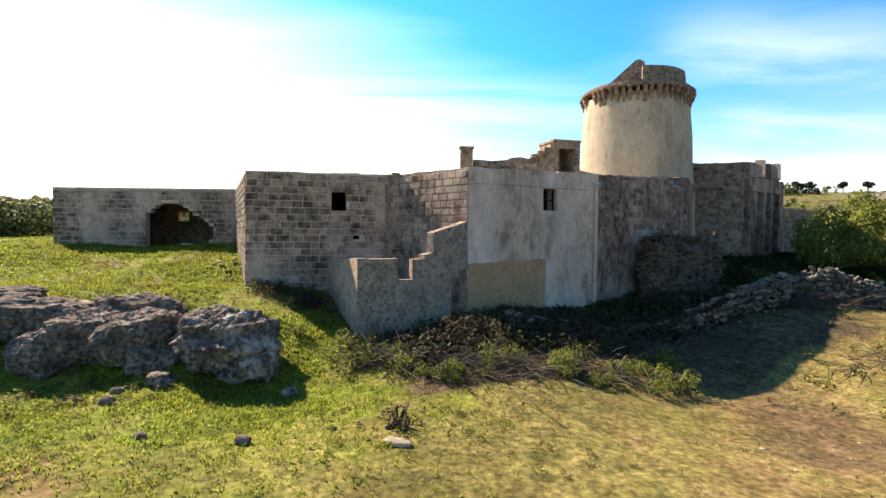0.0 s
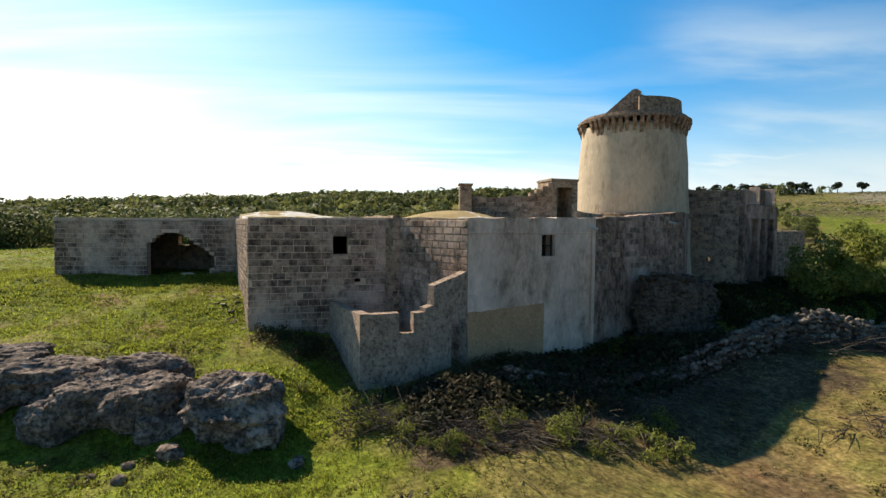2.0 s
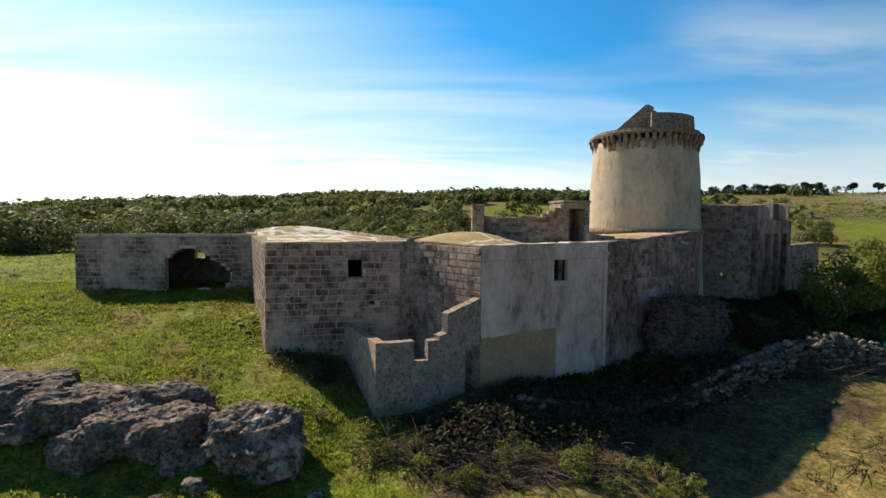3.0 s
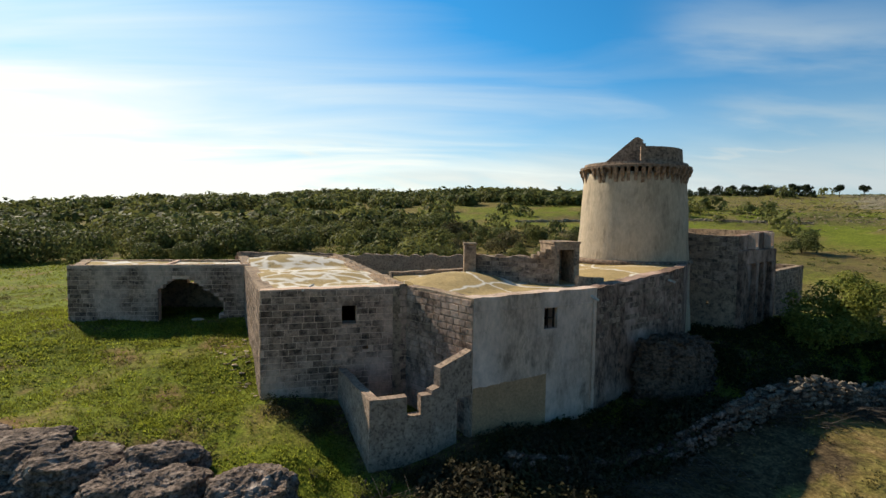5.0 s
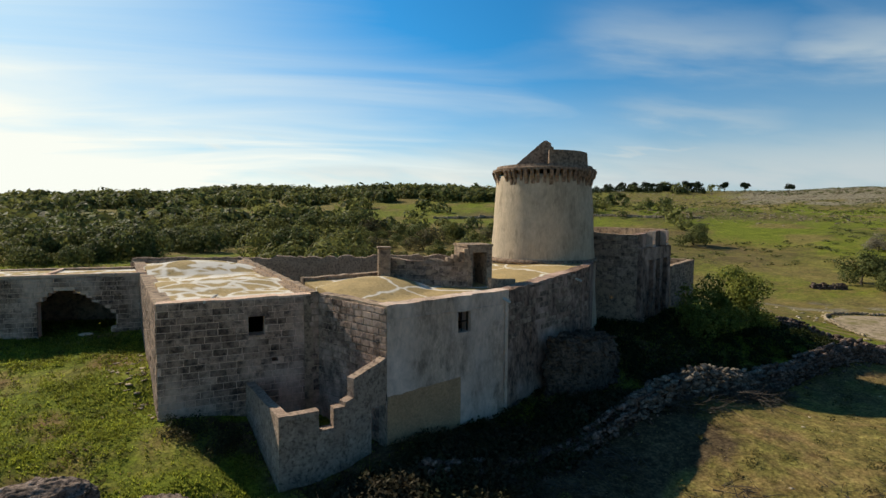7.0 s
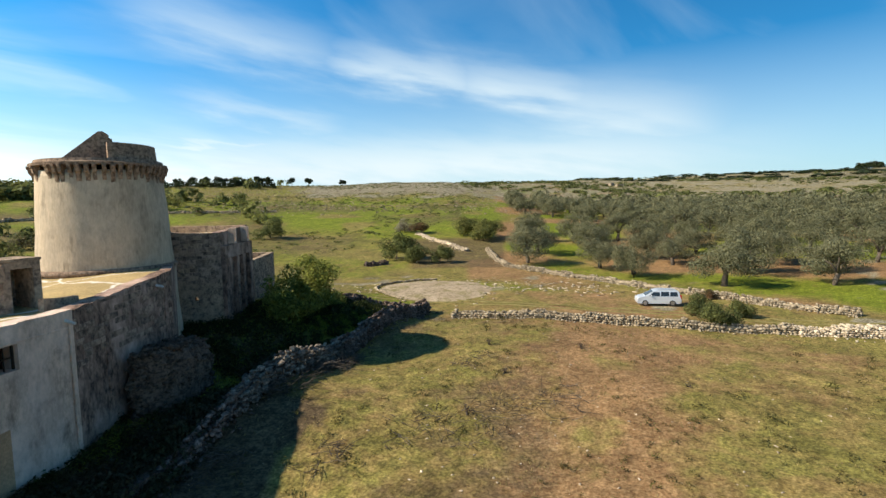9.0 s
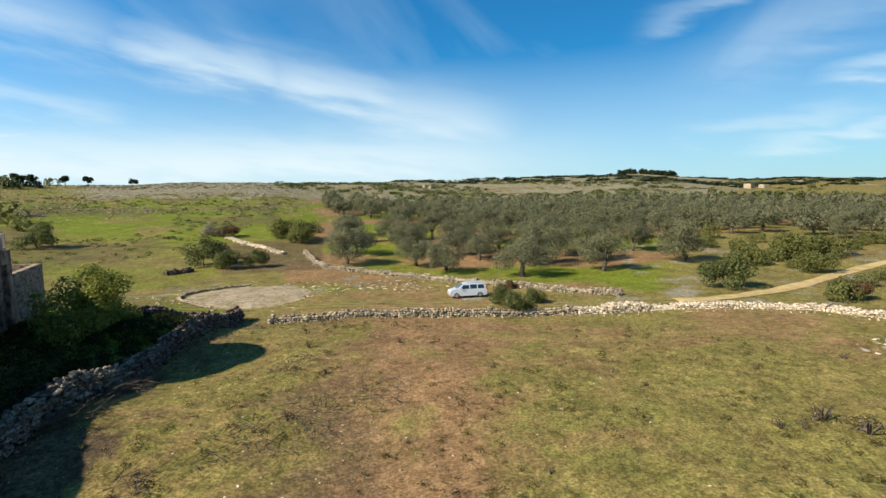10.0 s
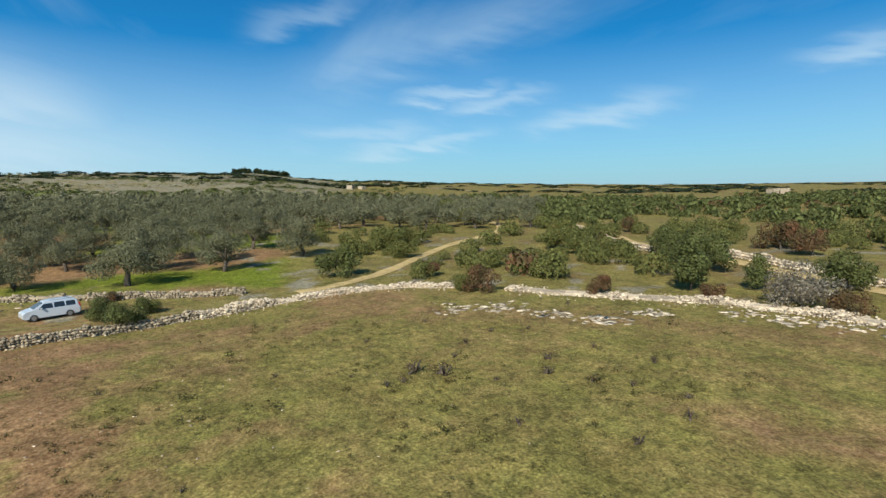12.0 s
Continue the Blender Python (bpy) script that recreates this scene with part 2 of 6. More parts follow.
M_DARK = material("dark_wood", (0.06, 0.045, 0.035), (0.04, 0.03, 0.025), (0.02, 0.018, 0.015), 2, 0.3)
M_PIPE = material("pale_clay", (0.6, 0.58, 0.54), (0.5, 0.48, 0.44), (0.3, 0.28, 0.26), 3, 0.2)
M_ROCK = limewash(material("grey_limestone", (0.375, 0.279, 0.225), (0.188, 0.136, 0.109), (0.043, 0.034, 0.028), 1.7, 0.65, fine=8, bump=1.0), (0.578, 0.468, 0.398), 0.1, 1.1, 0.05)
M_STONE = material("dry_stone", (0.262, 0.22, 0.176), (0.164, 0.14, 0.113), (0.0491, 0.042, 0.036), 1.6, 0.65, rnd="object", fine=9, spread=0.45)
M_STONES = material("dry_stones", (0.392, 0.315, 0.221), (0.273, 0.22, 0.153), (0.0981, 0.08, 0.0585), 1.2, 0.4, rnd="island", fine=9, spread=0.35)
# the dry stones again, with lichen and with shade put into the colour
M_SHADY = material("shaded_lichen_stones", (0.272, 0.198, 0.161), (0.174, 0.125, 0.104), (0.050, 0.037, 0.030), 1.6, 0.7, rnd="island", fine=9, spread=0.45)
M_PALE = material("pale_stones", (0.6, 0.485, 0.35), (0.43, 0.345, 0.25), (0.2, 0.165, 0.12), 1.2, 0.4, rnd="island", fine=9, spread=0.5)
# a darker tone than the rubble masonry
M_CISTERN = material("dark_rubble", (0.161, 0.114, 0.084), (0.102, 0.072, 0.054), (0.037, 0.028, 0.022), 1.6, 0.6, rnd="island", fine=9, spread=0.4)
M_BARK = material("bark", (0.14, 0.11, 0.085), (0.09, 0.075, 0.06), (0.03, 0.025, 0.02), 3, 0.4, fine=20, streak=0.3)
M_TWIG = material("dry_twigs", (0.122, 0.100, 0.082), (0.068, 0.056, 0.045), (0.055, 0.041, 0.032), 2, 0.3, rnd="island", spread=0.4)
M_OLIVE = leaf_material("olive_leaves", (0.206, 0.200, 0.114), (0.131, 0.131, 0.072))
M_SCRUB = leaf_material("scrub_leaves", (0.198, 0.198, 0.064), (0.138, 0.144, 0.046), 0.5, 0.45)
M_BUSH = leaf_material("bush_leaves", (0.150, 0.162, 0.055), (0.100, 0.114, 0.041), 0.5, 0.4)
M_FIG = leaf_material("fig_leaves", (0.25, 0.265, 0.062), (0.17, 0.19, 0.045), 0.45, 0.5)
M_RUST = leaf_material("rusty_leaves", (0.17, 0.085, 0.045), (0.1, 0.085, 0.04), 0.4)
M_PINE = leaf_material("pine_needles", (0.04, 0.055, 0.025), (0.03, 0.042, 0.02), 0.3)
M_GRASS = leaf_material("grass_blades", (0.29, 0.315, 0.045), (0.175, 0.19, 0.035), 0.5, 0.6)
M_STRAW = leaf_material("dry_grass", (0.36, 0.28, 0.12), (0.24, 0.2, 0.08), 0.4, 0.45)
M_TRACK = material("chalky_track", (0.54, 0.395, 0.18), (0.4, 0.285, 0.13), (0.22, 0.165, 0.08), 0.5, 0.3, fine=6, bump=0.3)
M_RUT = material("worn_turf", (0.27, 0.215, 0.09), (0.2, 0.165, 0.06), (0.12, 0.11, 0.035), 0.6, 0.5, fine=6, bump=0.3)


# ---- building helpers ----
def mesh_of(name, verts, faces, mat, smooth=False):
    me = bpy.data.meshes.new(name)
    me.from_pydata([tuple(v) for v in verts], [], [tuple(f) for f in faces])
    me.materials.append(mat)
    if smooth:
        me.polygons.foreach_set("use_smooth", [True] * len(me.polygons))
    me.update()
    return me


def under(ob, parent):
    ob.parent = parent
    ob.matrix_parent_inverse = Matrix.Translation(-parent.location)
    return ob


def part(name, bm, mat, parent=None, label="", smooth=False):
    me = bpy.data.meshes.new(name)
    bm.to_mesh(me)
    bm.free()
    me.materials.append(mat)
    if smooth:
        me.polygons.foreach_set("use_smooth", [True] * len(me.polygons))
    ob = new(name, me)
    if parent:
        under(ob, parent)
    if label:
        ob["label"] = label
    return ob


def thing(name, at, label, category, group="", kind=""):
    ob = new(name)
    ob.location = at
    ob.empty_display_size = 0.3
    return tagged(ob, label, category, group, kind)


def box_bm(x0, x1, y0, y1, z0, z1, bevel=0.0, m=None):
    bm = bmesh.new()
    bmesh.ops.create_cube(bm, size=1)
    for v in bm.verts:
        v.co = Vector(((x0 + x1) / 2 + v.co.x * (x1 - x0), (y0 + y1) / 2 + v.co.y * (y1 - y0), (z0 + z1) / 2 + v.co.z * (z1 - z0)))
    if bevel:
        bmesh.ops.bevel(bm, geom=bm.edges[:], offset=bevel, segments=1, affect="EDGES")
    if m is not None:
        bm.transform(m)
    return bm


def tube_bm(points, r0, r1, sides=6):
    bm = bmesh.new()
    rings = []
    pts = [Vector(p) for p in points]
    for i, p in enumerate(pts):
        d = (pts[min(i + 1, len(pts) - 1)] - pts[max(i - 1, 0)]).normalized()
        q = d.to_track_quat("Z", "Y")
        r = r0 + (r1 - r0) * i / (len(pts) - 1)
        rings.append([bm.verts.new(p + q @ Vector((r * math.cos(a), r * math.sin(a), 0))) for a in [2 * math.pi * k / sides for k in range(sides)]])
    for a, b in zip(rings, rings[1:]):
        for k in range(sides):
            bm.faces.new((a[k], a[(k + 1) % sides], b[(k + 1) % sides], b[k]))
    bm.faces.new(rings[0][::-1])
    bm.faces.new(rings[-1])
    return bm


def join_bm(*bms):
    out = bmesh.new()
    for b in bms:
        me = bpy.data.meshes.new("join")
        b.to_mesh(me)
        b.free()
        out.from_mesh(me)
        bpy.data.meshes.remove(me)
    return out


def smooth01(t):
    t = min(1.0, max(0.0, t))
    return t * t * (3 - 2 * t)


# ---- the lie of the land ----
ANCHORS = [(-9, 31, 0.0), (-11.5, 37, 0.9), (-14, 43, 1.4), (-25, 42.5, 1.35), (-16, 28.5, 0.0), (-8, 27.5, -0.5), (0.6, 29, -0.95), (-3.2, 26.8, -1.5),
           (8, 27.5, -1.7), (12, 32.5, -0.8), (15, 34, -0.4), (21, 43, 0.6), (27, 47, 0.8), (31, 44, -0.1), (24, 34, -1.6), (41, 38, -1.9), (16, 14, -2.0),
           (25, -4, -2.0), (50, 8, -2.1), (52, 20, -1.85), (-5, 23, -2.2), (8, 22, -2.3), (0, 10, -2.4), (-20, 20, -1.9), (-12, 22.5, -2.2), (-40, 60, 1.0), (-18, 66, 1.4)]
ANCHORS += [(60, 62, -1.4), (80, 76, -1.8), (80, 20, -2.2), (70, -20, -2.2), (30, -40, -2.2), (0, -30, -2.2), (-40, 5, -1.8)]
HORIZON = [(-180, 2.0, 400), (-60, 0.6, 330), (-38, 0.35, 330), (-25, 1.2, 330), (-9, 2.35, 330), (1, 2.6, 330), (16, 2.75, 330), (29, 3.0, 320), (45, 2.75, 330), (57, 2.9, 360),
           (67, 2.55, 480), (76, 2.25, 700), (86, 2.35, 800), (96, 2.2, 800), (105, 1.35, 1000), (123, 0.6, 1500), (140, 0.15, 1500), (156, -0.1, 1500), (180, 2.0, 400)]
AX, AY, AZ = (np.array(c) for c in zip(*ANCHORS))
HB, HE, HR = (np.array(c, float) for c in zip(*HORIZON))


def ground(x, y, rough=True):
    d2 = (AX - x) ** 2 + (AY - y) ** 2 + 4.0
    w = 1 / d2 ** 1.6
    near = float((w * AZ).sum() / w.sum())
    r = math.hypot(x, y - 8)
    b = math.degrees(math.atan2(x, y - 8))
    reach, lift = float(np.interp(b, HB, HR)), float(np.interp(b, HB, HE))
    far = 9 + reach * math.tan(radians(lift)) - 3.0
    s = (r - 70) / (reach - 70)
    t = smooth01(s) * 0.5 + min(1, max(0, s)) * 0.5
    z = near * (1 - t) + far * t
    if rough:
        z += 0.09 * noise.noise((x * 0.35, y * 0.35, 0)) + 0.05 * noise.noise((x * 1.1, y * 1.1, 3))
        z += min(4.0, max(0, r - 60) * 0.012) * noise.noise((x * 0.012, y * 0.012, 9))
    return z


def patchy(x, y, s, seed=0.0):
    return noise.noise((x * s, y * s, seed))


def cover(x, y):
    """How much bare soil, lush green, rock, dead leaves and painted shade the ground carries at a place."""
    r = math.hypot(x, y - 8)
    b = math.degrees(math.atan2(x, y - 8))
    n1, n2 = patchy(x, y, 0.09, 1), patchy(x, y, 0.3, 2)
    lush = smooth01((2.5 - x + 0.15 * (y - 20)) / 7 + 0.4 * n1) if r < 90 else 0.0
    lush *= 0.3 + 0.7 * smooth01(0.5 + 1.7 * patchy(x, y, 0.2, 12) + 0.8 * patchy(x, y, 0.7, 14))
    soil = smooth01(0.45 + 1.1 * n1 + 0.6 * n2) * smooth01((x - 1.5) / 5) * (1 if r < 62 else 0.3)
    if x <= 3 and r < 22:
        soil = 0.45 * smooth01((18.5 - y) / 5 + 1.2 * n2 + 0.5 * n1)
    if r < 62 and x > 3:
        strip = math.exp(-((b - 74) / 13) ** 2)
        soil = max(0.22 * soil, min(1, (0.75 * strip + 0.35 * math.exp(-((b - 30) / 30) ** 2)) * (0.75 + 0.9 * n2 + 0.5 * n1)))
        lush = max(lush, 0.14 * smooth01((b - 84) / 16) * smooth01(0.7 + n1) * (1 - soil))
    if r < 62 and b > 88:
        soil = max(soil, 0.5 * smooth01(0.1 + 1.4 * patchy(x, y, 0.06, 23) + 0.5 * n2) + 0.35 * math.exp(-((r - 43) / 4) ** 2) * smooth01((b - 108) / 10))
    if 62 <= r < 340 and 58 < b < 112:
        grove = smooth01(0.35 + 1.5 * patchy(x, y, 0.05, 4)) * smooth01((102 - b) / 8 + (r - 62) / 60)
        soil, lush = 0.8 * grove, 0.55 * (1 - grove) * smooth01((104 - b) / 8)
    line = 26.6 + 0.42 * (x - 1.8) if x < 14.5 else 31.2 + 0.33 * (x - 14.5)
    # dark green turf, its colour also picked to deepen the shade here
    if r < 60 and 2 < x and b < 55 and y > line + 0.4:
        soil, lush = 0.0, 0.75 * smooth01(0.8 + n1)
    if 55 < r < 90 and 12 < b < 58:
        lush = max(lush, 0.5 * smooth01(0.55 + 1.5 * n1 + 0.6 * n2))
    if x < -10 and y > 38:
        lush = max(lush, 0.8)
    if x < -8 and y > 26:
        soil = 0.5 * smooth01(0.05 + 1.7 * patchy(x, y, 0.3, 19) + 0.5 * patchy(x, y, 0.9, 20))
    rock = 0.0
    if r >= 90 and b < 62:
        lush = (0.35 + 0.5 * smooth01((r - 110) / 40) * smooth01((235 - r) / 40)) * 0.85 * (0.75 + 0.25 * smooth01((b + 5) / 15)) * smooth01(0.7 + 1.2 * n1)
        soil = 0.22 * smooth01(0.1 + 1.8 * patchy(x, y, 0.03, 17) + 0.5 * n1) if b > 14 else 0.15
        if r < 158 and -12 < b < 16:
            lush *= 0.2
        if b < -8 and r < 98:
            lush = 0.8
    if b > 35 and r > 200:
        rock = (0.58 if b < 58 else 0.4) * smooth01((r - 195) / 70 + 0.6 * n1) * smooth01((b - 35) / 10) * smooth01((112 - b) / 10)
    if r < 110 and 25 < b < 58 and r > 45:
        rock = 0.2 * smooth01(0.3 + 1.6 * n2)
    if 46 < r < 76 and 42 < b < 86:
        rock = 0.42 * smooth01(0.15 + 1.5 * n2 + 0.5 * n1)
        lush *= 0.5
    if r < 110 and b > 95 and r > 56:
        rock = 0.42 * smooth01(0.35 + 1.5 * n2 + 0.4 * n1)
    # dead leaves and old debris: under the brush heaps, over the field by the wall, on the heath; painted shade beside
    # the house
    litter_shade = 0.0
    # brush belt, its dark colour widened to stand in for shade before the wall
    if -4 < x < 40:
        litter_shade = smooth01((y - line + 4.2 + 1.8 * smooth01((x - 2) / 3) + 1.6 * n2) / 1.4) * smooth01((line + 1.5 - y) / 1.0) * smooth01((19 - x + 2 * n1) / 4) * smooth01((x + 2.5) / 2)
    # shade painted into the ground at the foot of the walls
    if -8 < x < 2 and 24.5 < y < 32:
        litter_shade = max(litter_shade, 0.55 * smooth01((x + 7 + 1.2 * n2 - 0.8 * (30 - y) * (x < -3)) / 2) * smooth01((y - 25.2 + 1.2 * n2) / 1.2))
    # shade painted into the ground between wall and house
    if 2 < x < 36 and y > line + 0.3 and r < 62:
        litter_shade = max(litter_shade, 0.5 * smooth01(0.8 + n1 + 0.6 * n2) * smooth01((30 - x) / 8))
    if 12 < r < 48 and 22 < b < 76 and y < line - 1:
        litter_shade = max(litter_shade, 0.36 * smooth01(0.5 + 1.0 * n1 + 1.2 * n2) * smooth01((76 - b) / 14) * smooth01((b - 22) / 10))
    if 80 < r < 118 and 52 < b < 63:
        litter_shade, lush = max(litter_shade, 0.42), lush * 0.3
    if 58 < r < 230 and 12 < b < 58:
        litter_shade = max(litter_shade, 0.38 * smooth01(0.45 + 1.5 * patchy(x, y, 0.035, 25) + 0.6 * n2))
    if 56 < r < 125 and 104 < b < 165:
        litter_shade = max(litter_shade, 0.22 * smooth01(0.5 + 1.3 * n1 + 0.6 * n2))
    return soil, lush, rock, litter_shade


def build_ground():
    radii, r = [0.0], 0.7
    while r < 4600:
        radii.append(r)
        r += 0.55 if r < 52 else max(0.55, r * 0.035)
    segs = 400
    verts, faces, cols = [(0, 8, ground(0, 8))], [], [cover(0, 8)]
    for rr in radii[1:]:
        for k in range(segs):
            a = 2 * math.pi * k / segs
            x, y = rr * math.sin(a), 8 + rr * math.cos(a)
            verts.append((x, y, ground(x, y)))
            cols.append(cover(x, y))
    for k in range(segs):
        faces.append((0, 1 + (k + 1) % segs, 1 + k))
    for i in range(len(radii) - 2):
        a, b = 1 + i * segs, 1 + (i + 1) * segs
        for k in range(segs):
            q = (k + 1) % segs
            faces.append((a + k, a + q, b + q, b + k))
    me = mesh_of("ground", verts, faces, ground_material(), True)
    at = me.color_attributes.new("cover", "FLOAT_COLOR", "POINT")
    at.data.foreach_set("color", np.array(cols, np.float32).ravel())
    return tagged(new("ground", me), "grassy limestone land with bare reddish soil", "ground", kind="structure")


def ground_material():
    m = material("meadow_soil", (0.215, 0.186, 0.052), (0.265, 0.2, 0.068), (0.13, 0.115, 0.038), 0.45, 0.5, 0.95, 0.6, fine=7)
    n, l = m.node_tree.nodes, m.node_tree.links
    b = n["Principled BSDF"]
    base = b.inputs["Base Color"].links[0].from_socket
    att = n.new("ShaderNodeAttribute")
    att.attribute_name = "cover"
    sep = n.new("ShaderNodeSeparateColor")
    l.new(att.outputs["Color"], sep.inputs[0])
    geo = n.new("ShaderNodeNewGeometry")

    def tex(s, d=6):
        t = n.new("ShaderNodeTexNoise")
        l.new(geo.outputs["Position"], t.inputs["Vector"])
        t.inputs["Scale"].default_value, t.inputs["Detail"].default_value, t.inputs["Roughness"].default_value = s, d, 0.65
        return t.outputs[0]

    def edge(amount, tx, soft=0.25):
        """A ragged share of cover: more amount lets more of the noise through."""
        a = n.new("ShaderNodeMath")
        a.operation = "ADD"
        l.new(amount, a.inputs[0])
        l.new(tx, a.inputs[1])
        r = n.new("ShaderNodeMapRange")
        l.new(a.outputs[0], r.inputs[0])
        r.inputs[1].default_value, r.inputs[2].default_value = 0.85 - soft, 0.85 + soft
        return r.outputs[0]

    def ramp(tx, a, c):
        x = n.new("ShaderNodeMix")
        x.data_type = "RGBA"
        r = n.new("ShaderNodeMapRange")
        l.new(tx, r.inputs[0])
        r.inputs[1].default_value, r.inputs[2].default_value = 0.3, 0.7
        l.new(r.outputs[0], x.inputs["Factor"])
        x.inputs["A"].default_value, x.inputs["B"].default_value = (*a, 1), (*c, 1)
        return x.outputs["Result"]

    def over(f, a, c):
        x = n.new("ShaderNodeMix")
        x.data_type = "RGBA"
        l.new(f, x.inputs["Factor"])
        l.new(a, x.inputs["A"])
        l.new(c, x.inputs["B"])
        return x.outputs["Result"]

    t1, t2 = tex(0.9), tex(3.5)
    t3 = tex(0.75, 9)
    col = over(edge(sep.outputs[1], t1), base, ramp(t3, (0.095, 0.125, 0.013), (0.3, 0.305, 0.042)))
    col = over(edge(sep.outputs[1], tex(0.55, 9), 0.12), col, ramp(t2, (0.1, 0.135, 0.013), (0.23, 0.255, 0.032)))
    col = over(edge(sep.outputs[0], t1), col, ramp(t2, (0.23, 0.122, 0.055), (0.34, 0.215, 0.108)))
    col = over(edge(sep.outputs[2], tex(0.1, 10), 0.08), col, ramp(t2, (0.19, 0.165, 0.1), (0.36, 0.315, 0.225)))
    # dark colour for dead leaves, and for the shade put in near the house
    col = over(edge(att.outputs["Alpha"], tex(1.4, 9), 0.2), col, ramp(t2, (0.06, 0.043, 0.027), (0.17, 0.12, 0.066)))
    vm = n.new("ShaderNodeVectorMath")
    vm.operation = "SCALE"
    gr = n.new("ShaderNodeMath")
    gr.operation = "MULTIPLY"
    mo = n.new("ShaderNodeMath")
    mo.operation = "MULTIPLY"
    l.new(gr.outputs[0], mo.inputs[0])
    r = n.new("ShaderNodeMapRange")
    l.new(tex(1.9, 9), r.inputs[0])
    for i, v in enumerate((0.34, 0.64, 0.62, 1.2)):
        r.inputs[i + 1].default_value = v
    l.new(r.outputs[0], mo.inputs[1])
    for i, (tx, lo, hi) in enumerate(((tex(7.0, 8), 0.5, 1.24), (tex(0.35, 10), 0.76, 1.28))):
        r = n.new("ShaderNodeMapRange")
        l.new(tx, r.inputs[0])
        r.inputs[1].default_value, r.inputs[2].default_value, r.inputs[3].default_value, r.inputs[4].default_value = 0.33, 0.67, lo, hi
        l.new(r.outputs[0], gr.inputs[i])
    l.new(col, vm.inputs[0])
    l.new(mo.outputs[0], vm.inputs["Scale"])
    l.new(vm.outputs[0], b.inputs["Base Color"])
    return m


build_ground()


# ---- walls with openings ----
def wall_bm(p0, p1, zb, zt0, zt1, th, holes=(), rag=0.0, rng=None):
    """A thick wall from p0 to p1, its face on the right-hand side of that way; holes: (u0, u1, z0, z1)."""
    p0, p1 = Vector(p0), Vector(p1)
    L = (p1 - p0).length
    d = (p1 - p0) / L
    nrm = Vector((d.y, -d.x))
    us, vs = {0.0, L}, {zb}
    for a, b, c, e in holes:
        us |= {a, b}
        vs |= {max(c, zb), e} if e < min(zt0, zt1) - rag - 0.05 else {max(c, zb)}
    if rag:
        k = int(L / 0.45)
        us |= {L * i / k for i in range(k)}
    us = sorted(us)
    us = [u for i, u in enumerate(us) if i == 0 or u - us[i - 1] > 0.02 or u == L]
    vs = sorted(vs) + [None]
    tops = [zt0 + (zt1 - zt0) * u / L - (rng.random() * rag if rag else 0) for u in us]
    bm = bmesh.new()
    grid = {}

    def vert(i, j, side):
        key = (i, j, side)
        if key not in grid:
            z = tops[i] if vs[j] is None else vs[j]
            q = p0 + d * us[i] - nrm * (th * side)
            grid[key] = bm.verts.new((q.x, q.y, z))
        return grid[key]

    def solid(i, j):
        if not (0 <= i < len(us) - 1 and 0 <= j < len(vs) - 1):
            return False
        u = (us[i] + us[i + 1]) / 2
        z = (vs[j] + (vs[j + 1] if vs[j + 1] is not None else min(tops[i], tops[i + 1]))) / 2
        return not any(a < u < b and c < z < e for a, b, c, e in holes)

    for i in range(len(us) - 1):
        for j in range(len(vs) - 1):
            if not solid(i, j):
                continue
            a, b, c, e = (vert(i, j, 0), vert(i + 1, j, 0), vert(i + 1, j + 1, 0), vert(i, j + 1, 0))
            a2, b2, c2, e2 = (vert(i, j, 1), vert(i + 1, j, 1), vert(i + 1, j + 1, 1), vert(i, j + 1, 1))
            bm.faces.new((a, b, c, e))
            bm.faces.new((b2, a2, e2, c2))
            if not solid(i - 1, j):
                bm.faces.new((a2, a, e, e2))
            if not solid(i + 1, j):
                bm.faces.new((b, b2, c2, c))
            if not solid(i, j - 1):
                bm.faces.new((a2, b2, b, a))
            if not solid(i, j + 1):
                bm.faces.new((e, c, c2, e2))
    return bm


def unit_block(seed):
    """A squared stone, one long and one high, with a worn, bevelled face."""
    rng = random.Random(seed)
    bm = bmesh.new()
    j = lambda s: rng.uniform(-s, s)
    back = [bm.verts.new((x, 0.05, z)) for x, z in ((-0.5, -0.5), (0.5, -0.5), (0.5, 0.5), (-0.5, 0.5))]
    mid = [bm.verts.new((x + j(0.008), -0.004, z + j(0.012))) for x, z in ((-0.468, -0.435), (0.468, -0.435), (0.468, 0.435), (-0.468, 0.435))]
    front = [bm.verts.new((x + j(0.02), -0.022 + j(0.006), z + j(0.03))) for x, z in ((-0.44, -0.38), (0.44, -0.38), (0.44, 0.38), (-0.44, 0.38))]
    for a, b in ((back, mid), (mid, front)):
        for k in range(4):
            bm.faces.new((a[k], a[(k + 1) % 4], b[(k + 1) % 4], b[k]))
    bm.faces.new(front)
    me = bpy.data.meshes.new("stone_block")
    bm.to_mesh(me)
    bm.free()
    return me


BLOCKS = [unit_block(s) for s in range(5)]
for me in BLOCKS:
    me.materials.append(M_BLOCK)


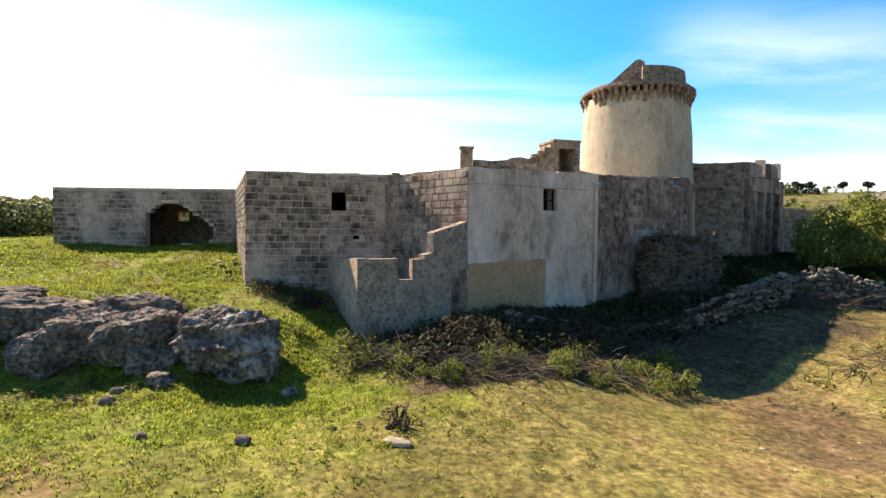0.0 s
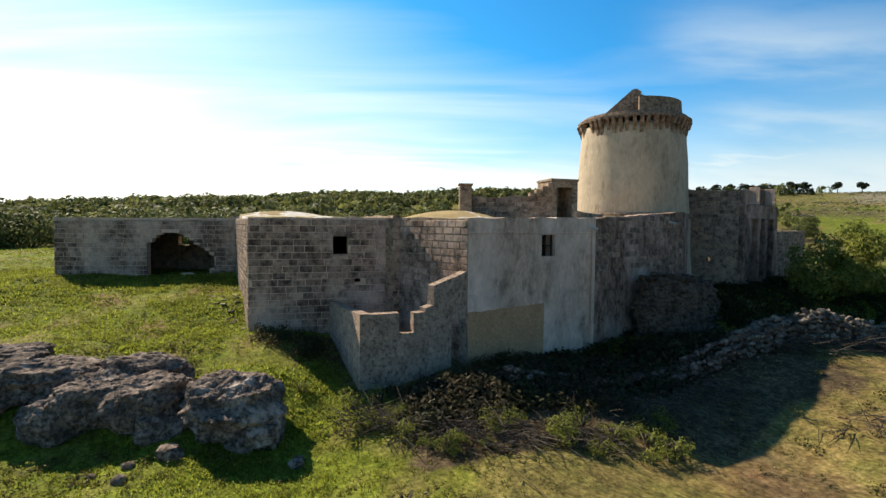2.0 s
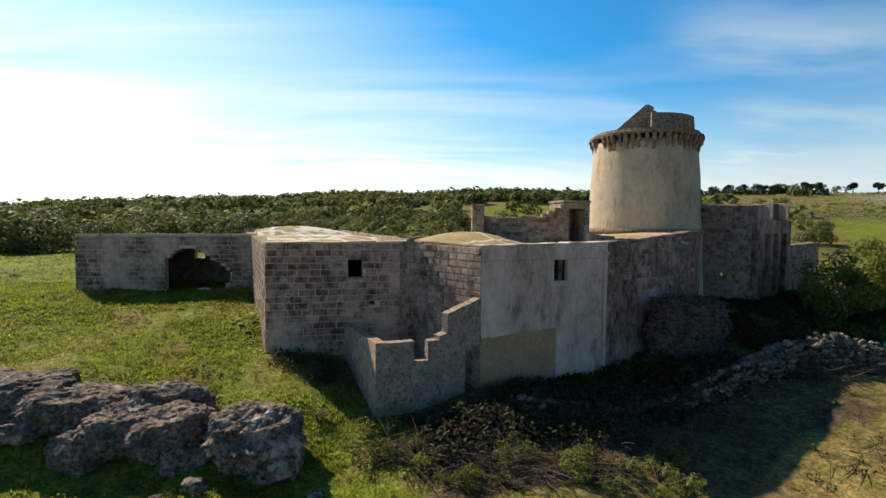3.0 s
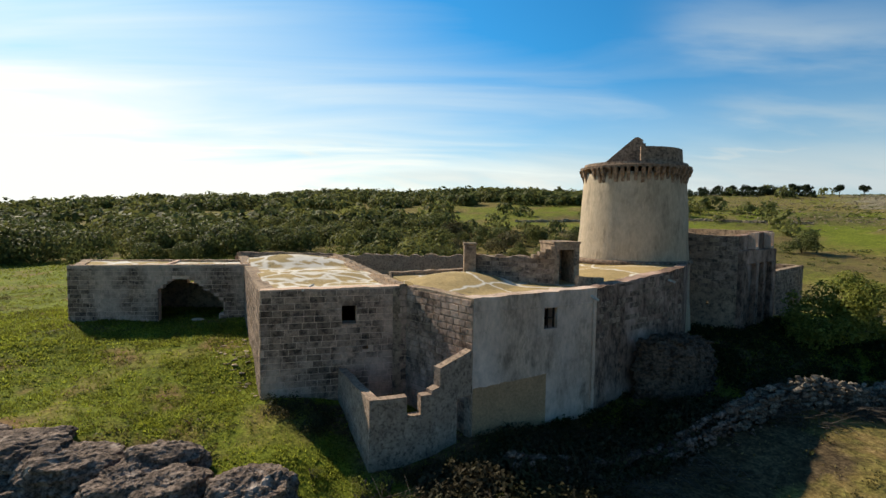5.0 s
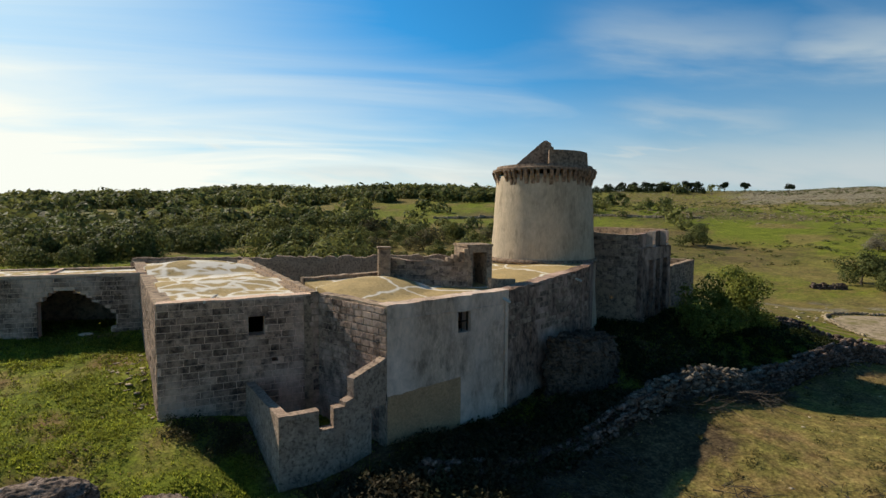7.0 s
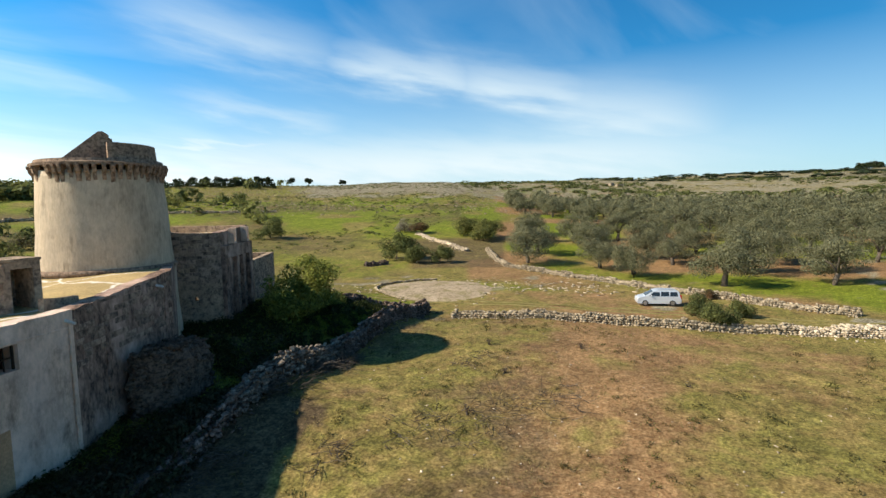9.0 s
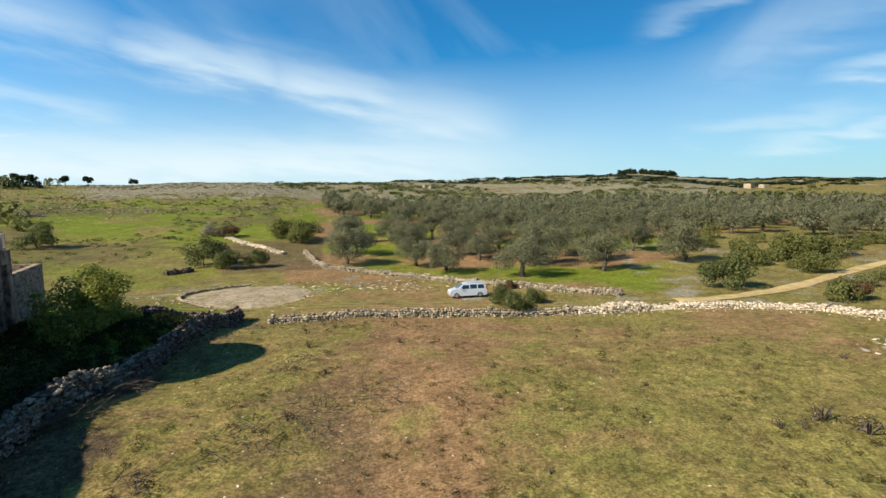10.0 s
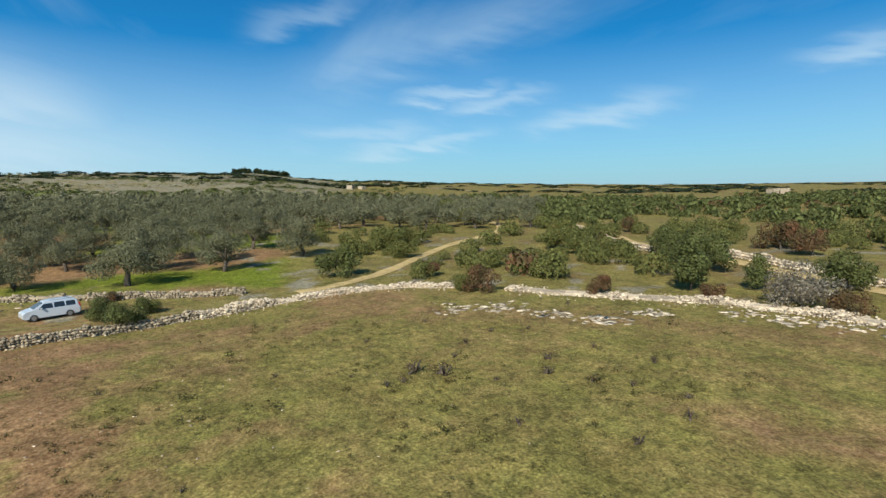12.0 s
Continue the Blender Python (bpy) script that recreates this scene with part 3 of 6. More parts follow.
def courses(p0, p1, zb, zt0, zt1, holes, parent, rng, h=0.31, length=0.55, skip=0.0, joined=""):
    """Courses of squared stones standing a little proud of a wall's face."""
    p0, p1 = Vector(p0), Vector(p1)
    L = (p1 - p0).length
    d = (p1 - p0) / L
    nrm = Vector((d.y, -d.x))
    yaw = math.atan2(d.y, d.x)
    verts, faces = [], []
    z = zb
    row = 0
    while z < max(zt0, zt1) - h * 0.4:
        u = -rng.random() * length
        while u < L:
            ln = length * rng.uniform(0.7, 1.35)
            a, b = max(u, 0.0), min(u + ln, L)
            u += ln
            top = zt0 + (zt1 - zt0) * ((a + b) / 2) / L
            hh = min(h, top - z)
            if b - a < 0.14 or hh < 0.12:
                continue
            for ha, hb, hc, he in holes:
                if hc < z + hh * 0.75 and he > z + hh * 0.25 and a < hb and b > ha:
                    if a < ha - 0.14:
                        b = ha
                    elif b > hb + 0.14:
                        a = hb
                    else:
                        b = a
            if b - a < 0.14 or rng.random() < skip:
                continue
            c = p0 + d * ((a + b) / 2) + nrm * rng.uniform(0.0, 0.012)
            m = Matrix.Translation((c.x, c.y, z + hh / 2)) @ Matrix.Rotation(yaw, 4, "Z") @ Matrix.Diagonal((b - a, 1, hh, 1))
            me = BLOCKS[rng.randrange(5)]
            if joined:
                k = len(verts)
                verts += [m @ v.co for v in me.vertices]
                faces += [[k + i for i in p.vertices] for p in me.polygons]
            else:
                ob = new("stone_block", me)
                under(ob, parent)
                ob.matrix_basis = m
        z += h
        row += 1
    if joined:
        ob = new(joined, mesh_of(joined, verts, faces, M_BLOCKS))
        under(ob, parent)
        ob["kind"] = "stuff"


M_BLOCKS = material("tufa_blocks", (0.385, 0.275, 0.207), (0.268, 0.193, 0.148), (0.080, 0.060, 0.051), 0.8, 0.55, rnd="island", fine=9, spread=0.32)


def roof_bm(poly, z, bulges, th=0.25, step=0.5):
    """A roof skin over a polygon, level but for vault crowns: bulges of (x, y, reach along, reach across, turn, height)."""
    xs, ys = [p[0] for p in poly], [p[1] for p in poly]
    bm = bmesh.new()
    base = bm.faces.new([bm.verts.new((x, y, 0)) for x, y in poly])
    bmesh.ops.triangulate(bm, faces=[base])
    x = min(xs) + step
    while x < max(xs):
        bmesh.ops.bisect_plane(bm, geom=bm.verts[:] + bm.edges[:] + bm.faces[:], plane_co=(x, 0, 0), plane_no=(1, 0, 0))
        x += step
    y = min(ys) + step
    while y < max(ys):
        bmesh.ops.bisect_plane(bm, geom=bm.verts[:] + bm.edges[:] + bm.faces[:], plane_co=(0, y, 0), plane_no=(0, 1, 0))
        y += step
    rim = {v for e in bm.edges if e.is_boundary for v in e.verts}
    for v in bm.verts:
        h = z(v.co.x, v.co.y)
        for bx, by, ra, rb, turn, up in bulges:
            dx, dy = v.co.x - bx, v.co.y - by
            c, s = math.cos(radians(turn)), math.sin(radians(turn))
            q = ((dx * c + dy * s) / ra) ** 2 + ((-dx * s + dy * c) / rb) ** 2
            h += up * max(0, 1 - q) ** 1.3
        if v not in rim:
            h += 0.03 * noise.noise((v.co.x * 1.3, v.co.y * 1.3, 5))
        v.co.z = h
    ret = bmesh.ops.extrude_face_region(bm, geom=bm.faces[:])
    for v in ret["geom"]:
        if isinstance(v, bmesh.types.BMVert):
            v.co.z -= th
    bmesh.ops.recalc_face_normals(bm, faces=bm.faces[:])
    return bm


def roof_material(name, web, share, seam=1.0):
    """Sun-bleached ochre screed with white lime run along cracks and in patches."""
    m = material(name, (0.46, 0.33, 0.16), (0.37, 0.27, 0.13), (0.2, 0.17, 0.1), 0.5, 0.2, 0.9, 0.4, fine=8)
    n, l = m.node_tree.nodes, m.node_tree.links
    b = n["Principled BSDF"]
    src = b.inputs["Base Color"].links[0].from_socket
    geo = n.new("ShaderNodeNewGeometry")
    tx = n.new("ShaderNodeTexNoise")
    l.new(geo.outputs["Position"], tx.inputs["Vector"])
    tx.inputs["Scale"].default_value, tx.inputs["Detail"].default_value = 0.5, 4
    wv = n.new("ShaderNodeVectorMath")
    wv.operation = "MULTIPLY_ADD"
    l.new(tx.outputs["Color"], wv.inputs[0])
    wv.inputs[1].default_value = (2.2, 2.2, 0)
    l.new(geo.outputs["Position"], wv.inputs[2])
    vo = n.new("ShaderNodeTexVoronoi")
    vo.feature = "DISTANCE_TO_EDGE"
    l.new(wv.outputs[0], vo.inputs["Vector"])
    vo.inputs["Scale"].default_value = web
    r = n.new("ShaderNodeMapRange")
    l.new(vo.outputs["Distance"], r.inputs[0])
    for i, v in enumerate((0.02 * seam, 0.07 * seam, 0.85, 0.0)):
        r.inputs[i + 1].default_value = v
    n2 = n.new("ShaderNodeTexNoise")
    l.new(geo.outputs["Position"], n2.inputs["Vector"])
    n2.inputs["Scale"].default_value, n2.inputs["Detail"].default_value = 0.42, 5
    r2 = n.new("ShaderNodeMapRange")
    l.new(n2.outputs[0], r2.inputs[0])
    for i, v in enumerate((0.62 - share, 0.66 - share, 0.0, 0.9)):
        r2.inputs[i + 1].default_value = v
    mx = n.new("ShaderNodeMath")
    mx.operation = "MAXIMUM"
    l.new(r.outputs[0], mx.inputs[0])
    l.new(r2.outputs[0], mx.inputs[1])
    x = n.new("ShaderNodeMix")
    x.data_type = "RGBA"
    l.new(mx.outputs[0], x.inputs["Factor"])
    l.new(src, x.inputs["A"])
    x.inputs["B"].default_value = (0.78, 0.73, 0.66, 1)
    l.new(x.outputs["Result"], b.inputs["Base Color"])
    return m


M_ROOF_A = roof_material("limed_roof", 0.55, 0.09, 1.5)
M_ROOF_B = roof_material("ochre_roof", 0.2, -0.14, 0.4)
M_ROOF_L = roof_material("flat_roof", 0.3, 0.05)

# ---- the farmhouse ----
A0, A1, A2, A3 = (-9.07, 31.64), (-2.35, 33.25), (-8.9, 53.0), (-17.3, 53.0)
B0, B1, B2 = (0.59, 29.48), (7.01, 32.5), (14.3, 38.2)
RNG = random.Random(4)
house = thing("farmhouse_wing", (-6, 40, 0), "flat-roofed stone farmhouse wing with bleached vaulted roof", "building")
front_holes = [(3.72, 4.42, 3.35, 4.2), (4.72, 5.0, 2.02, 2.2)]
part("wall", wall_bm(A0, A1, -1.4, 5.05, 5.15, 0.7, front_holes, 0.05, RNG), M_JOINT, house, "shaded front wall of squared tufa blocks")
part("wall", wall_bm(A3, A0, -1.4, 5.1, 5.02, 0.7, (), 0.08, RNG), M_WALL, house, "sunlit side wall of tufa blocks")
part("wall", wall_bm(A1, A2, -1.4, 5.05, 5.15, 0.7, (), 0.06, RNG), M_WALL, house)
part("wall", wall_bm(A2, A3, -0.4, 5.15, 5.1, 0.7, (), 0.06, RNG), M_WALL, house)
inset = [(-8.75, 32.1), (-2.85, 33.6), (-9.1, 52.6), (-16.8, 52.6)]
part("roof", roof_bm(inset, lambda x, y: 4.92, [(-8.2, 38.5, 5.2, 3.2, 20, 0.35), (-11.2, 46.0, 5.0, 3.4, 20, 0.75)]), M_ROOF_A, house, "ochre vaulted roof streaked with white lime")
for a, b, z in ((A1, A2, 5.05), (A2, A3, 5.15)):
    part("parapet", wall_bm(a, b, z - 0.05, z + 0.22, z + 0.25, 0.35, (), 0.12, RNG), M_WALL, house)
part("lintel", box_bm(3.55, 4.6, -0.03, 0.2, 4.2, 4.42, 0.02, Matrix.Translation((A0[0], A0[1], 0)) @ Matrix.Rotation(math.atan2(A1[1] - A0[1], A1[0] - A0[0]), 4, "Z")), M_BLOCK, house)
part("sill", box_bm(3.62, 4.52, -0.05, 0.2, 3.26, 3.35, 0.02, Matrix.Translation((A0[0], A0[1], 0)) @ Matrix.Rotation(math.atan2(A1[1] - A0[1], A1[0] - A0[0]), 4, "Z")), M_BLOCK, house)
part("roof_drain", tube_bm([(-7.2, 31.95, 5.0), (-7.1, 34, 5.02)], 0.05, 0.05), M_PIPE, house)

plastered = thing("plastered_house", (6, 36, 0), "plastered stone farmhouse block with ochre roof", "building")
w1 = [(3.85, 4.62, 3.4, 4.38)]
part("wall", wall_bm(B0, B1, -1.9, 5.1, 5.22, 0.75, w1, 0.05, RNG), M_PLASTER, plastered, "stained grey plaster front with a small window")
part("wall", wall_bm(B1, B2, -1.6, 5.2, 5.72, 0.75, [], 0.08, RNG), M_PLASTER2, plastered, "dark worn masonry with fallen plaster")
part("wall", wall_bm(A1, B0, -1.6, 5.15, 5.1, 0.6, (), 0.06, RNG), M_WALL, plastered, "sunlit side wall of weathered blocks")
# added dark wall, standing in for the shaded gap below the tower
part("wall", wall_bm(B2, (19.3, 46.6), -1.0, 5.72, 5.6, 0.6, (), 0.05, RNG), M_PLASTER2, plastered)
part("wall", wall_bm((11.0, 46.2), (-3.6, 39.6), -0.5, 5.4, 5.2, 0.5, (), 0.1, RNG), M_WALL, plastered)
broof = [(0.75, 30.0), (6.8, 32.9), (13.9, 38.5), (15.6, 41.6), (11.0, 45.8), (1.5, 41.6), (-3.4, 39.4), (-1.95, 33.6)]
part("roof", roof_bm(broof, lambda x, y: 4.93 + 0.6 * smooth01((x - 5) / 9), [(0.4, 35.7, 4.1, 3.2, 60, 0.62), (8.6, 38.2, 3.0, 2.2, 40, 0.2)]), M_ROOF_B, plastered, "ochre vaulted roof with a pale lime seam")
FM = Matrix.Translation((B0[0], B0[1], 0)) @ Matrix.Rotation(math.atan2(B1[1] - B0[1], B1[0] - B0[0]), 4, "Z")


def patch_bm():
    bm = bmesh.new()
    L, cuts = 4.0, 12
    lo, hi = [], []
    for i in range(cuts + 1):
        u = L * i / cuts
        lo.append((0.02 + u, -1.6))
        hi.append((0.02 + u, 1.12 + 0.16 * u / L + 0.07 * noise.noise((u * 2.1, 0, 0))))
    f = [bm.verts.new((u, -0.03, z)) for u, z in lo + hi[::-1]]
    bm.faces.new(f)
    r = bmesh.ops.extrude_face_region(bm, geom=bm.faces[:])
    for v in r["geom"]:
        if isinstance(v, bmesh.types.BMVert):
            v.co.y += 0.05
    bmesh.ops.recalc_face_normals(bm, faces=bm.faces[:])
    bm.transform(FM)
    return bm


part("render_patch", patch_bm(), M_PATCH, plastered, "smooth ochre render patch at the foot")
win = part("window", join_bm(box_bm(3.85, 4.62, 0.22, 0.27, 3.84, 3.9), box_bm(4.22, 4.25, 0.22, 0.27, 3.4, 4.38), box_bm(3.85, 3.9, 0.2, 0.3, 3.4, 4.38), box_bm(4.57, 4.62, 0.2, 0.3, 3.4, 4.38)), M_DARK, plastered, "dark wooden window frame")
win.data.transform(FM)
part("cornice", box_bm(0.0, 7.05, -0.035, 0.1, 4.42, 4.5, 0.015, FM), M_PLASTER, plastered)
part("water_spout", tube_bm([FM @ Vector((6.75, 0.1, 4.8)), FM @ Vector((6.75, -0.45, 4.66))], 0.08, 0.06, 8), M_PIPE, plastered, "pale clay water spout")
part("downpipe", tube_bm([FM @ Vector((6.86, -0.06, 4.6)), FM @ Vector((6.86, -0.06, -0.6))], 0.05, 0.05, 8), M_PLASTER, plastered)
SM = Matrix.Translation((B1[0], B1[1], 0)) @ Matrix.Rotation(math.atan2(B2[1] - B1[1], B2[0] - B1[0]), 4, "Z")
for u, w, z0, z1 in ((2.2, 0.35, 0.6, 4.0), (8.2, 0.4, 0.9, 4.9)):
    part("pilaster", box_bm(u, u + w, -0.07, 0.1, z0, z1, 0.03, SM), M_PLASTER2, plastered)
part("water_spout", tube_bm([SM @ Vector((7.4, 0.1, 5.1)), SM @ Vector((7.4, -0.4, 4.98))], 0.08, 0.06, 8), M_PIPE, plastered)

# chimney, ruined parapet and stair head on the roof
chim = thing("chimney", (1.15, 37.2, 5.4), "square plastered stone chimney stack on the roof", "chimney")
part("shaft", box_bm(0.82, 1.5, 36.9, 37.55, 5.0, 6.98, 0.05), M_WALL, chim)
part("cap", box_bm(0.76, 1.56, 36.84, 37.61, 6.98, 7.1, 0.03), M_WALL, chim)
ruin = thing("ruined_parapet", (3.6, 36.4, 5.3), "broken stepped parapet of tufa blocks on the roof", "wall")
part("wall", wall_bm((1.55, 37.35), (5.6, 35.35), 4.9, 6.5, 6.62, 0.4, (), 0.3, RNG), M_WALL, ruin)
for i in range(4):
    part("step", box_bm(4.5 + 0.3 * i, 4.8 + 0.3 * i, 35.6 - 0.1 * i, 36.2 - 0.1 * i, 6.35, 6.55 + 0.17 * i, 0.02), M_WALL, ruin)
hut = thing("stair_head", (6.4, 36.2, 5.3), "small stone stair head with a dark doorway", "stair hut")
part("wall", wall_bm((5.6, 35.35), (7.1, 35.75), 4.9, 7.15, 7.2, 0.3, [(0.3, 1.22, 4.9, 6.85)]), M_WALL, hut)
part("wall", wall_bm((5.2, 37.0), (5.6, 35.35), 4.9, 7.15, 7.15, 0.3), M_WALL, hut)
part("wall", wall_bm((7.1, 35.75), (6.7, 37.4), 4.9, 7.2, 7.2, 0.3), M_WALL, hut)
part("wall", wall_bm((6.7, 37.4), (5.2, 37.0), 4.9, 7.2, 7.2, 0.3), M_WALL, hut)
part("roof_slab", roof_bm([(5.55, 35.3), (7.15, 35.7), (6.72, 37.45), (5.15, 37.05)], lambda x, y: 7.3, [], 0.12, 0.8), M_WALL, hut)
part("low_wall", wall_bm((6.6, 34.2), (8.2, 34.9), 4.9, 5.6, 5.5, 0.3, (), 0.15, RNG), M_WALL, plastered)

# low roofless pen between the two blocks
C0, C1 = (-3.62, 27.2), (-1.95, 27.75)
pen = thing("roofless_pen", (-2, 29, -1), "low roofless pen of pitted rubble stone", "outbuilding")
part("wall", wall_bm((-5.6, 32.4), C0, -2.2, 1.2, 1.45, 0.4, (), 0.06, RNG), M_RUBBLE, pen)
part("wall", wall_bm(C0, (-1.18, 28.05), -2.2, 1.45, 1.4, 0.4, [(1.52, 2.1, 0.62, 3)], 0.03, RNG), M_RUBBLE, pen, "front wall with a square notch")
part("wall", wall_bm((-1.18, 28.05), (-0.85, 28.3), -2.2, 1.55, 1.62, 0.4), M_RUBBLE, pen)
part("wall", wall_bm((-0.85, 28.3), (0.55, 29.42), -2.2, 2.42, 2.88, 0.4, [(0.95, 1.75, -2.2, 0.9)], 0.04, RNG), M_RUBBLE, pen, "sloping wall with a low opening")

# long left wing with the broken arch
L0, L1 = (-24.92, 42.75), (-13.35, 43.9)
wing = thing("barn_wing", (-20, 46, 1.3), "low flat-roofed stone barn with a broken archway", "building")
arch = [(5.6, 5.9, 0, 3.45), (5.899, 6.2, 0, 3.75), (6.199, 6.5, 0, 3.95), (6.499, 7.6, 0, 4.08), (7.599, 7.9, 0, 3.98), (7.899, 8.2, 0, 3.8), (8.199, 8.5, 0, 3.6), (8.499, 8.9, 0, 3.3), (8.899, 9.2, 0, 3.1), (9.199, 9.5, 0.9, 2.9), (9.499, 9.8, 1.7, 2.6)]
part("wall", wall_bm(L0, L1, 0.2, 4.87, 5.0, 0.6, arch, 0.03, RNG), M_JOINT, wing, "shaded block front with a gaping hole")
part("wall", wall_bm((-28.3, 50.0), L0, 0.2, 4.8, 4.87, 0.6, (), 0.04, RNG), M_WALL, wing)
part("wall", wall_bm((-16.3, 50.4), (-28.3, 50.0), 0.2, 4.9, 4.8, 0.6, [(3.1, 3.9, 3.0, 3.7)], 0.04, RNG), M_WALL, wing)
part("roof", roof_bm([(-24.6, 43.2), (-13.7, 44.3), (-16.0, 50.1), (-27.9, 49.7)], lambda x, y: 4.72, [], 0.25, 1.0), M_ROOF_L, wing, "flat grey-ochre screed roof")
part("ridge", wall_bm((-19.5, 43.6), (-20.7, 49.8), 4.6, 4.85, 4.85, 0.25), M_JOINT, wing)
part("coping", wall_bm(L0, L1, 4.82, 5.02, 5.12, 0.3), M_JOINT, wing)

# ---- the round tower ----
TX, TY = 14.27, 45.9
tower = thing("round_tower", (TX, TY, 0), "round battered watchtower with rendered wall and corbelled crown", "tower")


def lathe(profile, a0=0.0, a1=360.0, segs=96, jitter=0.0):
    """Turns (radius, z) pairs about the tower's axis."""
    bm = bmesh.new()
    closed = a1 - a0 >= 360
    cols = segs if closed else segs + 1
    rings = []
    for k in range(cols):
        a = radians(a0 + (a1 - a0) * k / segs)
        col = []
        for r, z in profile:
            r2 = r + jitter * noise.noise((math.cos(a) * 3, math.sin(a) * 3, z * 0.7))
            col.append(bm.verts.new((TX + r2 * math.sin(a), TY + r2 * math.cos(a), z)))
        rings.append(col)
    n = len(profile)
    for k in range(cols if closed else cols - 1):
        p, q = rings[k], rings[(k + 1) % cols]
        for i in range(n - 1):
            bm.faces.new((p[i], q[i], q[i + 1], p[i + 1]))
    if not closed:
        for col in (rings[0], rings[-1]):
            bm.faces.new(col)
    bmesh.ops.recalc_face_normals(bm, faces=bm.faces[:])
    return bm


zs = [-1 + 12.9 * i / 30 for i in range(31)]
shaft = [(4.3 - 0.05 * (z + 1) - 0.004 * max(0, z - 6) ** 1.6, z) for z in zs] + [(3.3, 11.9), (3.3, 11.0)]
part("shaft", lathe(shaft, jitter=0.05), M_TOWER, tower, "pale rendered shaft, sunlit on one flank", True)
part("moulding", lathe([(3.9, 5.35), (4.16, 5.42), (4.2, 5.55), (4.16, 5.7), (3.9, 5.75)]), M_TOWERTOP, tower, "", True)
CORB = random.Random(8)
for k in range(52):
    a = 360 * k / 52 + CORB.uniform(-0.8, 0.8)
    gone = 250 < a < 300 and k % 3 != 0
    if gone:
        continue
    bm = bmesh.new()
    pr = [(3.5, 11.3), (3.62, 11.36), (3.76, 11.66), (3.86, 11.74), (3.92, 12.02), (3.98, 12.08), (3.98, 12.22), (3.5, 12.22)]
    grow, half = 1 + CORB.uniform(-0.02, 0.012), CORB.uniform(0.1, 0.14)
    for s in (-half, half):
        bm.faces.new([bm.verts.new((s + CORB.uniform(-0.015, 0.015), r * grow, z - (0.25 if z < 11.5 else 0) + CORB.uniform(-0.03, 0.03))) for r, z in pr])
    fs = bm.faces[:]
    va, vb = list(fs[0].verts), list(fs[1].verts)
    for i in range(len(pr)):
        j = (i + 1) % len(pr)
        bm.faces.new((va[i], va[j], vb[j], vb[i]))
    bmesh.ops.recalc_face_normals(bm, faces=bm.faces[:])
    bm.transform(Matrix.Translation((TX, TY, 0)) @ Matrix.Rotation(radians(-a), 4, "Z"))
    part("corbel", bm, M_TOWERTOP, tower)
ring = part("crown_ring", lathe([(3.3, 12.18), (3.88, 12.2), (3.9, 12.36), (3.66, 12.42), (3.6, 12.6), (3.3, 12.6)], jitter=0.05), M_TOWERTOP, tower, "weathered ledge over the corbels")
part("upper_drum", lathe([(2.8, 12.5), (3.3, 12.5), (3.22, 13.62), (2.8, 13.62)], 68, 196, 48, 0.03), M_TOWERTOP, tower, "curved upper parapet wall")
part("deck", lathe([(0.01, 12.55), (3.4, 12.5), (3.4, 12.3), (0.01, 12.3)]), M_TOWERTOP, tower)


def wedge_bm():
    """The sloping back of the stair that climbs to the tower's crown."""
    pr = [(-2.35, 12.6), (0.45, 12.6), (0.45, 13.95), (0.28, 14.0), (0.28, 14.2), (-0.05, 14.42), (-0.3, 14.38)]
    bm = bmesh.new()
    rows = []
    for s in (-0.75, 0.75):
        rows.append([bm.verts.new((x, s, z)) for x, z in pr])
        bm.faces.new(rows[-1])
    for i in range(len(pr)):
        j = (i + 1) % len(pr)
        bm.faces.new((rows[0][i], rows[0][j], rows[1][j], rows[1][i]))
    bmesh.ops.recalc_face_normals(bm, faces=bm.faces[:])
    bm.transform(Matrix.Translation((TX - 0.25, TY - 1.2, 0)) @ Matrix.Rotation(radians(-22), 4, "Z"))
    return bm


part("stair_back", wedge_bm(), M_TOWERTOP, tower, "sloping stone back of the roof stair")

# ---- the tall annex and its yard ----
N0, N1, N3 = (21.38, 44.0), (26.66, 47.96), (19.2, 46.9)
annex = thing("tall_annex", (23, 47, 0.5), "tall plastered stone annex with two machicolations", "building")
nh = [(1.85, 2.2, 6.75, 9), (4.9, 5.25, 6.75, 9), (3.3, 3.85, 4.2, 5.5), (3.15, 4.1, -0.2, 2.5)]
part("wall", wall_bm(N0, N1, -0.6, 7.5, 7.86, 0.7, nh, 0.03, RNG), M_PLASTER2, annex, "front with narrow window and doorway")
part("wall", wall_bm((15.6, 49.0), N0, -0.6, 7.9, 7.5, 0.6, [(5.6, 5.85, 2.3, 2.6)], 0.1, RNG), M_WALL, annex, "shaded side wall of worn blocks")
part("wall", wall_bm(N1, (22.0, 54.2), -0.6, 7.86, 7.9, 0.6, (), 0.05, RNG), M_WALL, annex)
part("roof", roof_bm([(21.2, 44.6), (26.2, 48.2), (21.8, 54), (16.2, 49.0)], lambda x, y: 7.3, [], 0.25, 1.0), M_ROOF_L, annex)
NM = Matrix.Translation((N0[0], N0[1], 0)) @ Matrix.Rotation(math.atan2(N1[1] - N0[1], N1[0] - N0[0]), 4, "Z")
for u in (1.72, 4.78):
    part("machicolation", join_bm(box_bm(u, u + 0.12, -0.5, 0.02, 6.7, 7.75, 0.02, NM), box_bm(u + 0.48, u + 0.6, -0.5, 0.02, 6.7, 7.75, 0.02, NM), box_bm(u, u + 0.6, -0.52, 0.02, 6.5, 6.72, 0.02, NM)), M_PLASTER, annex)
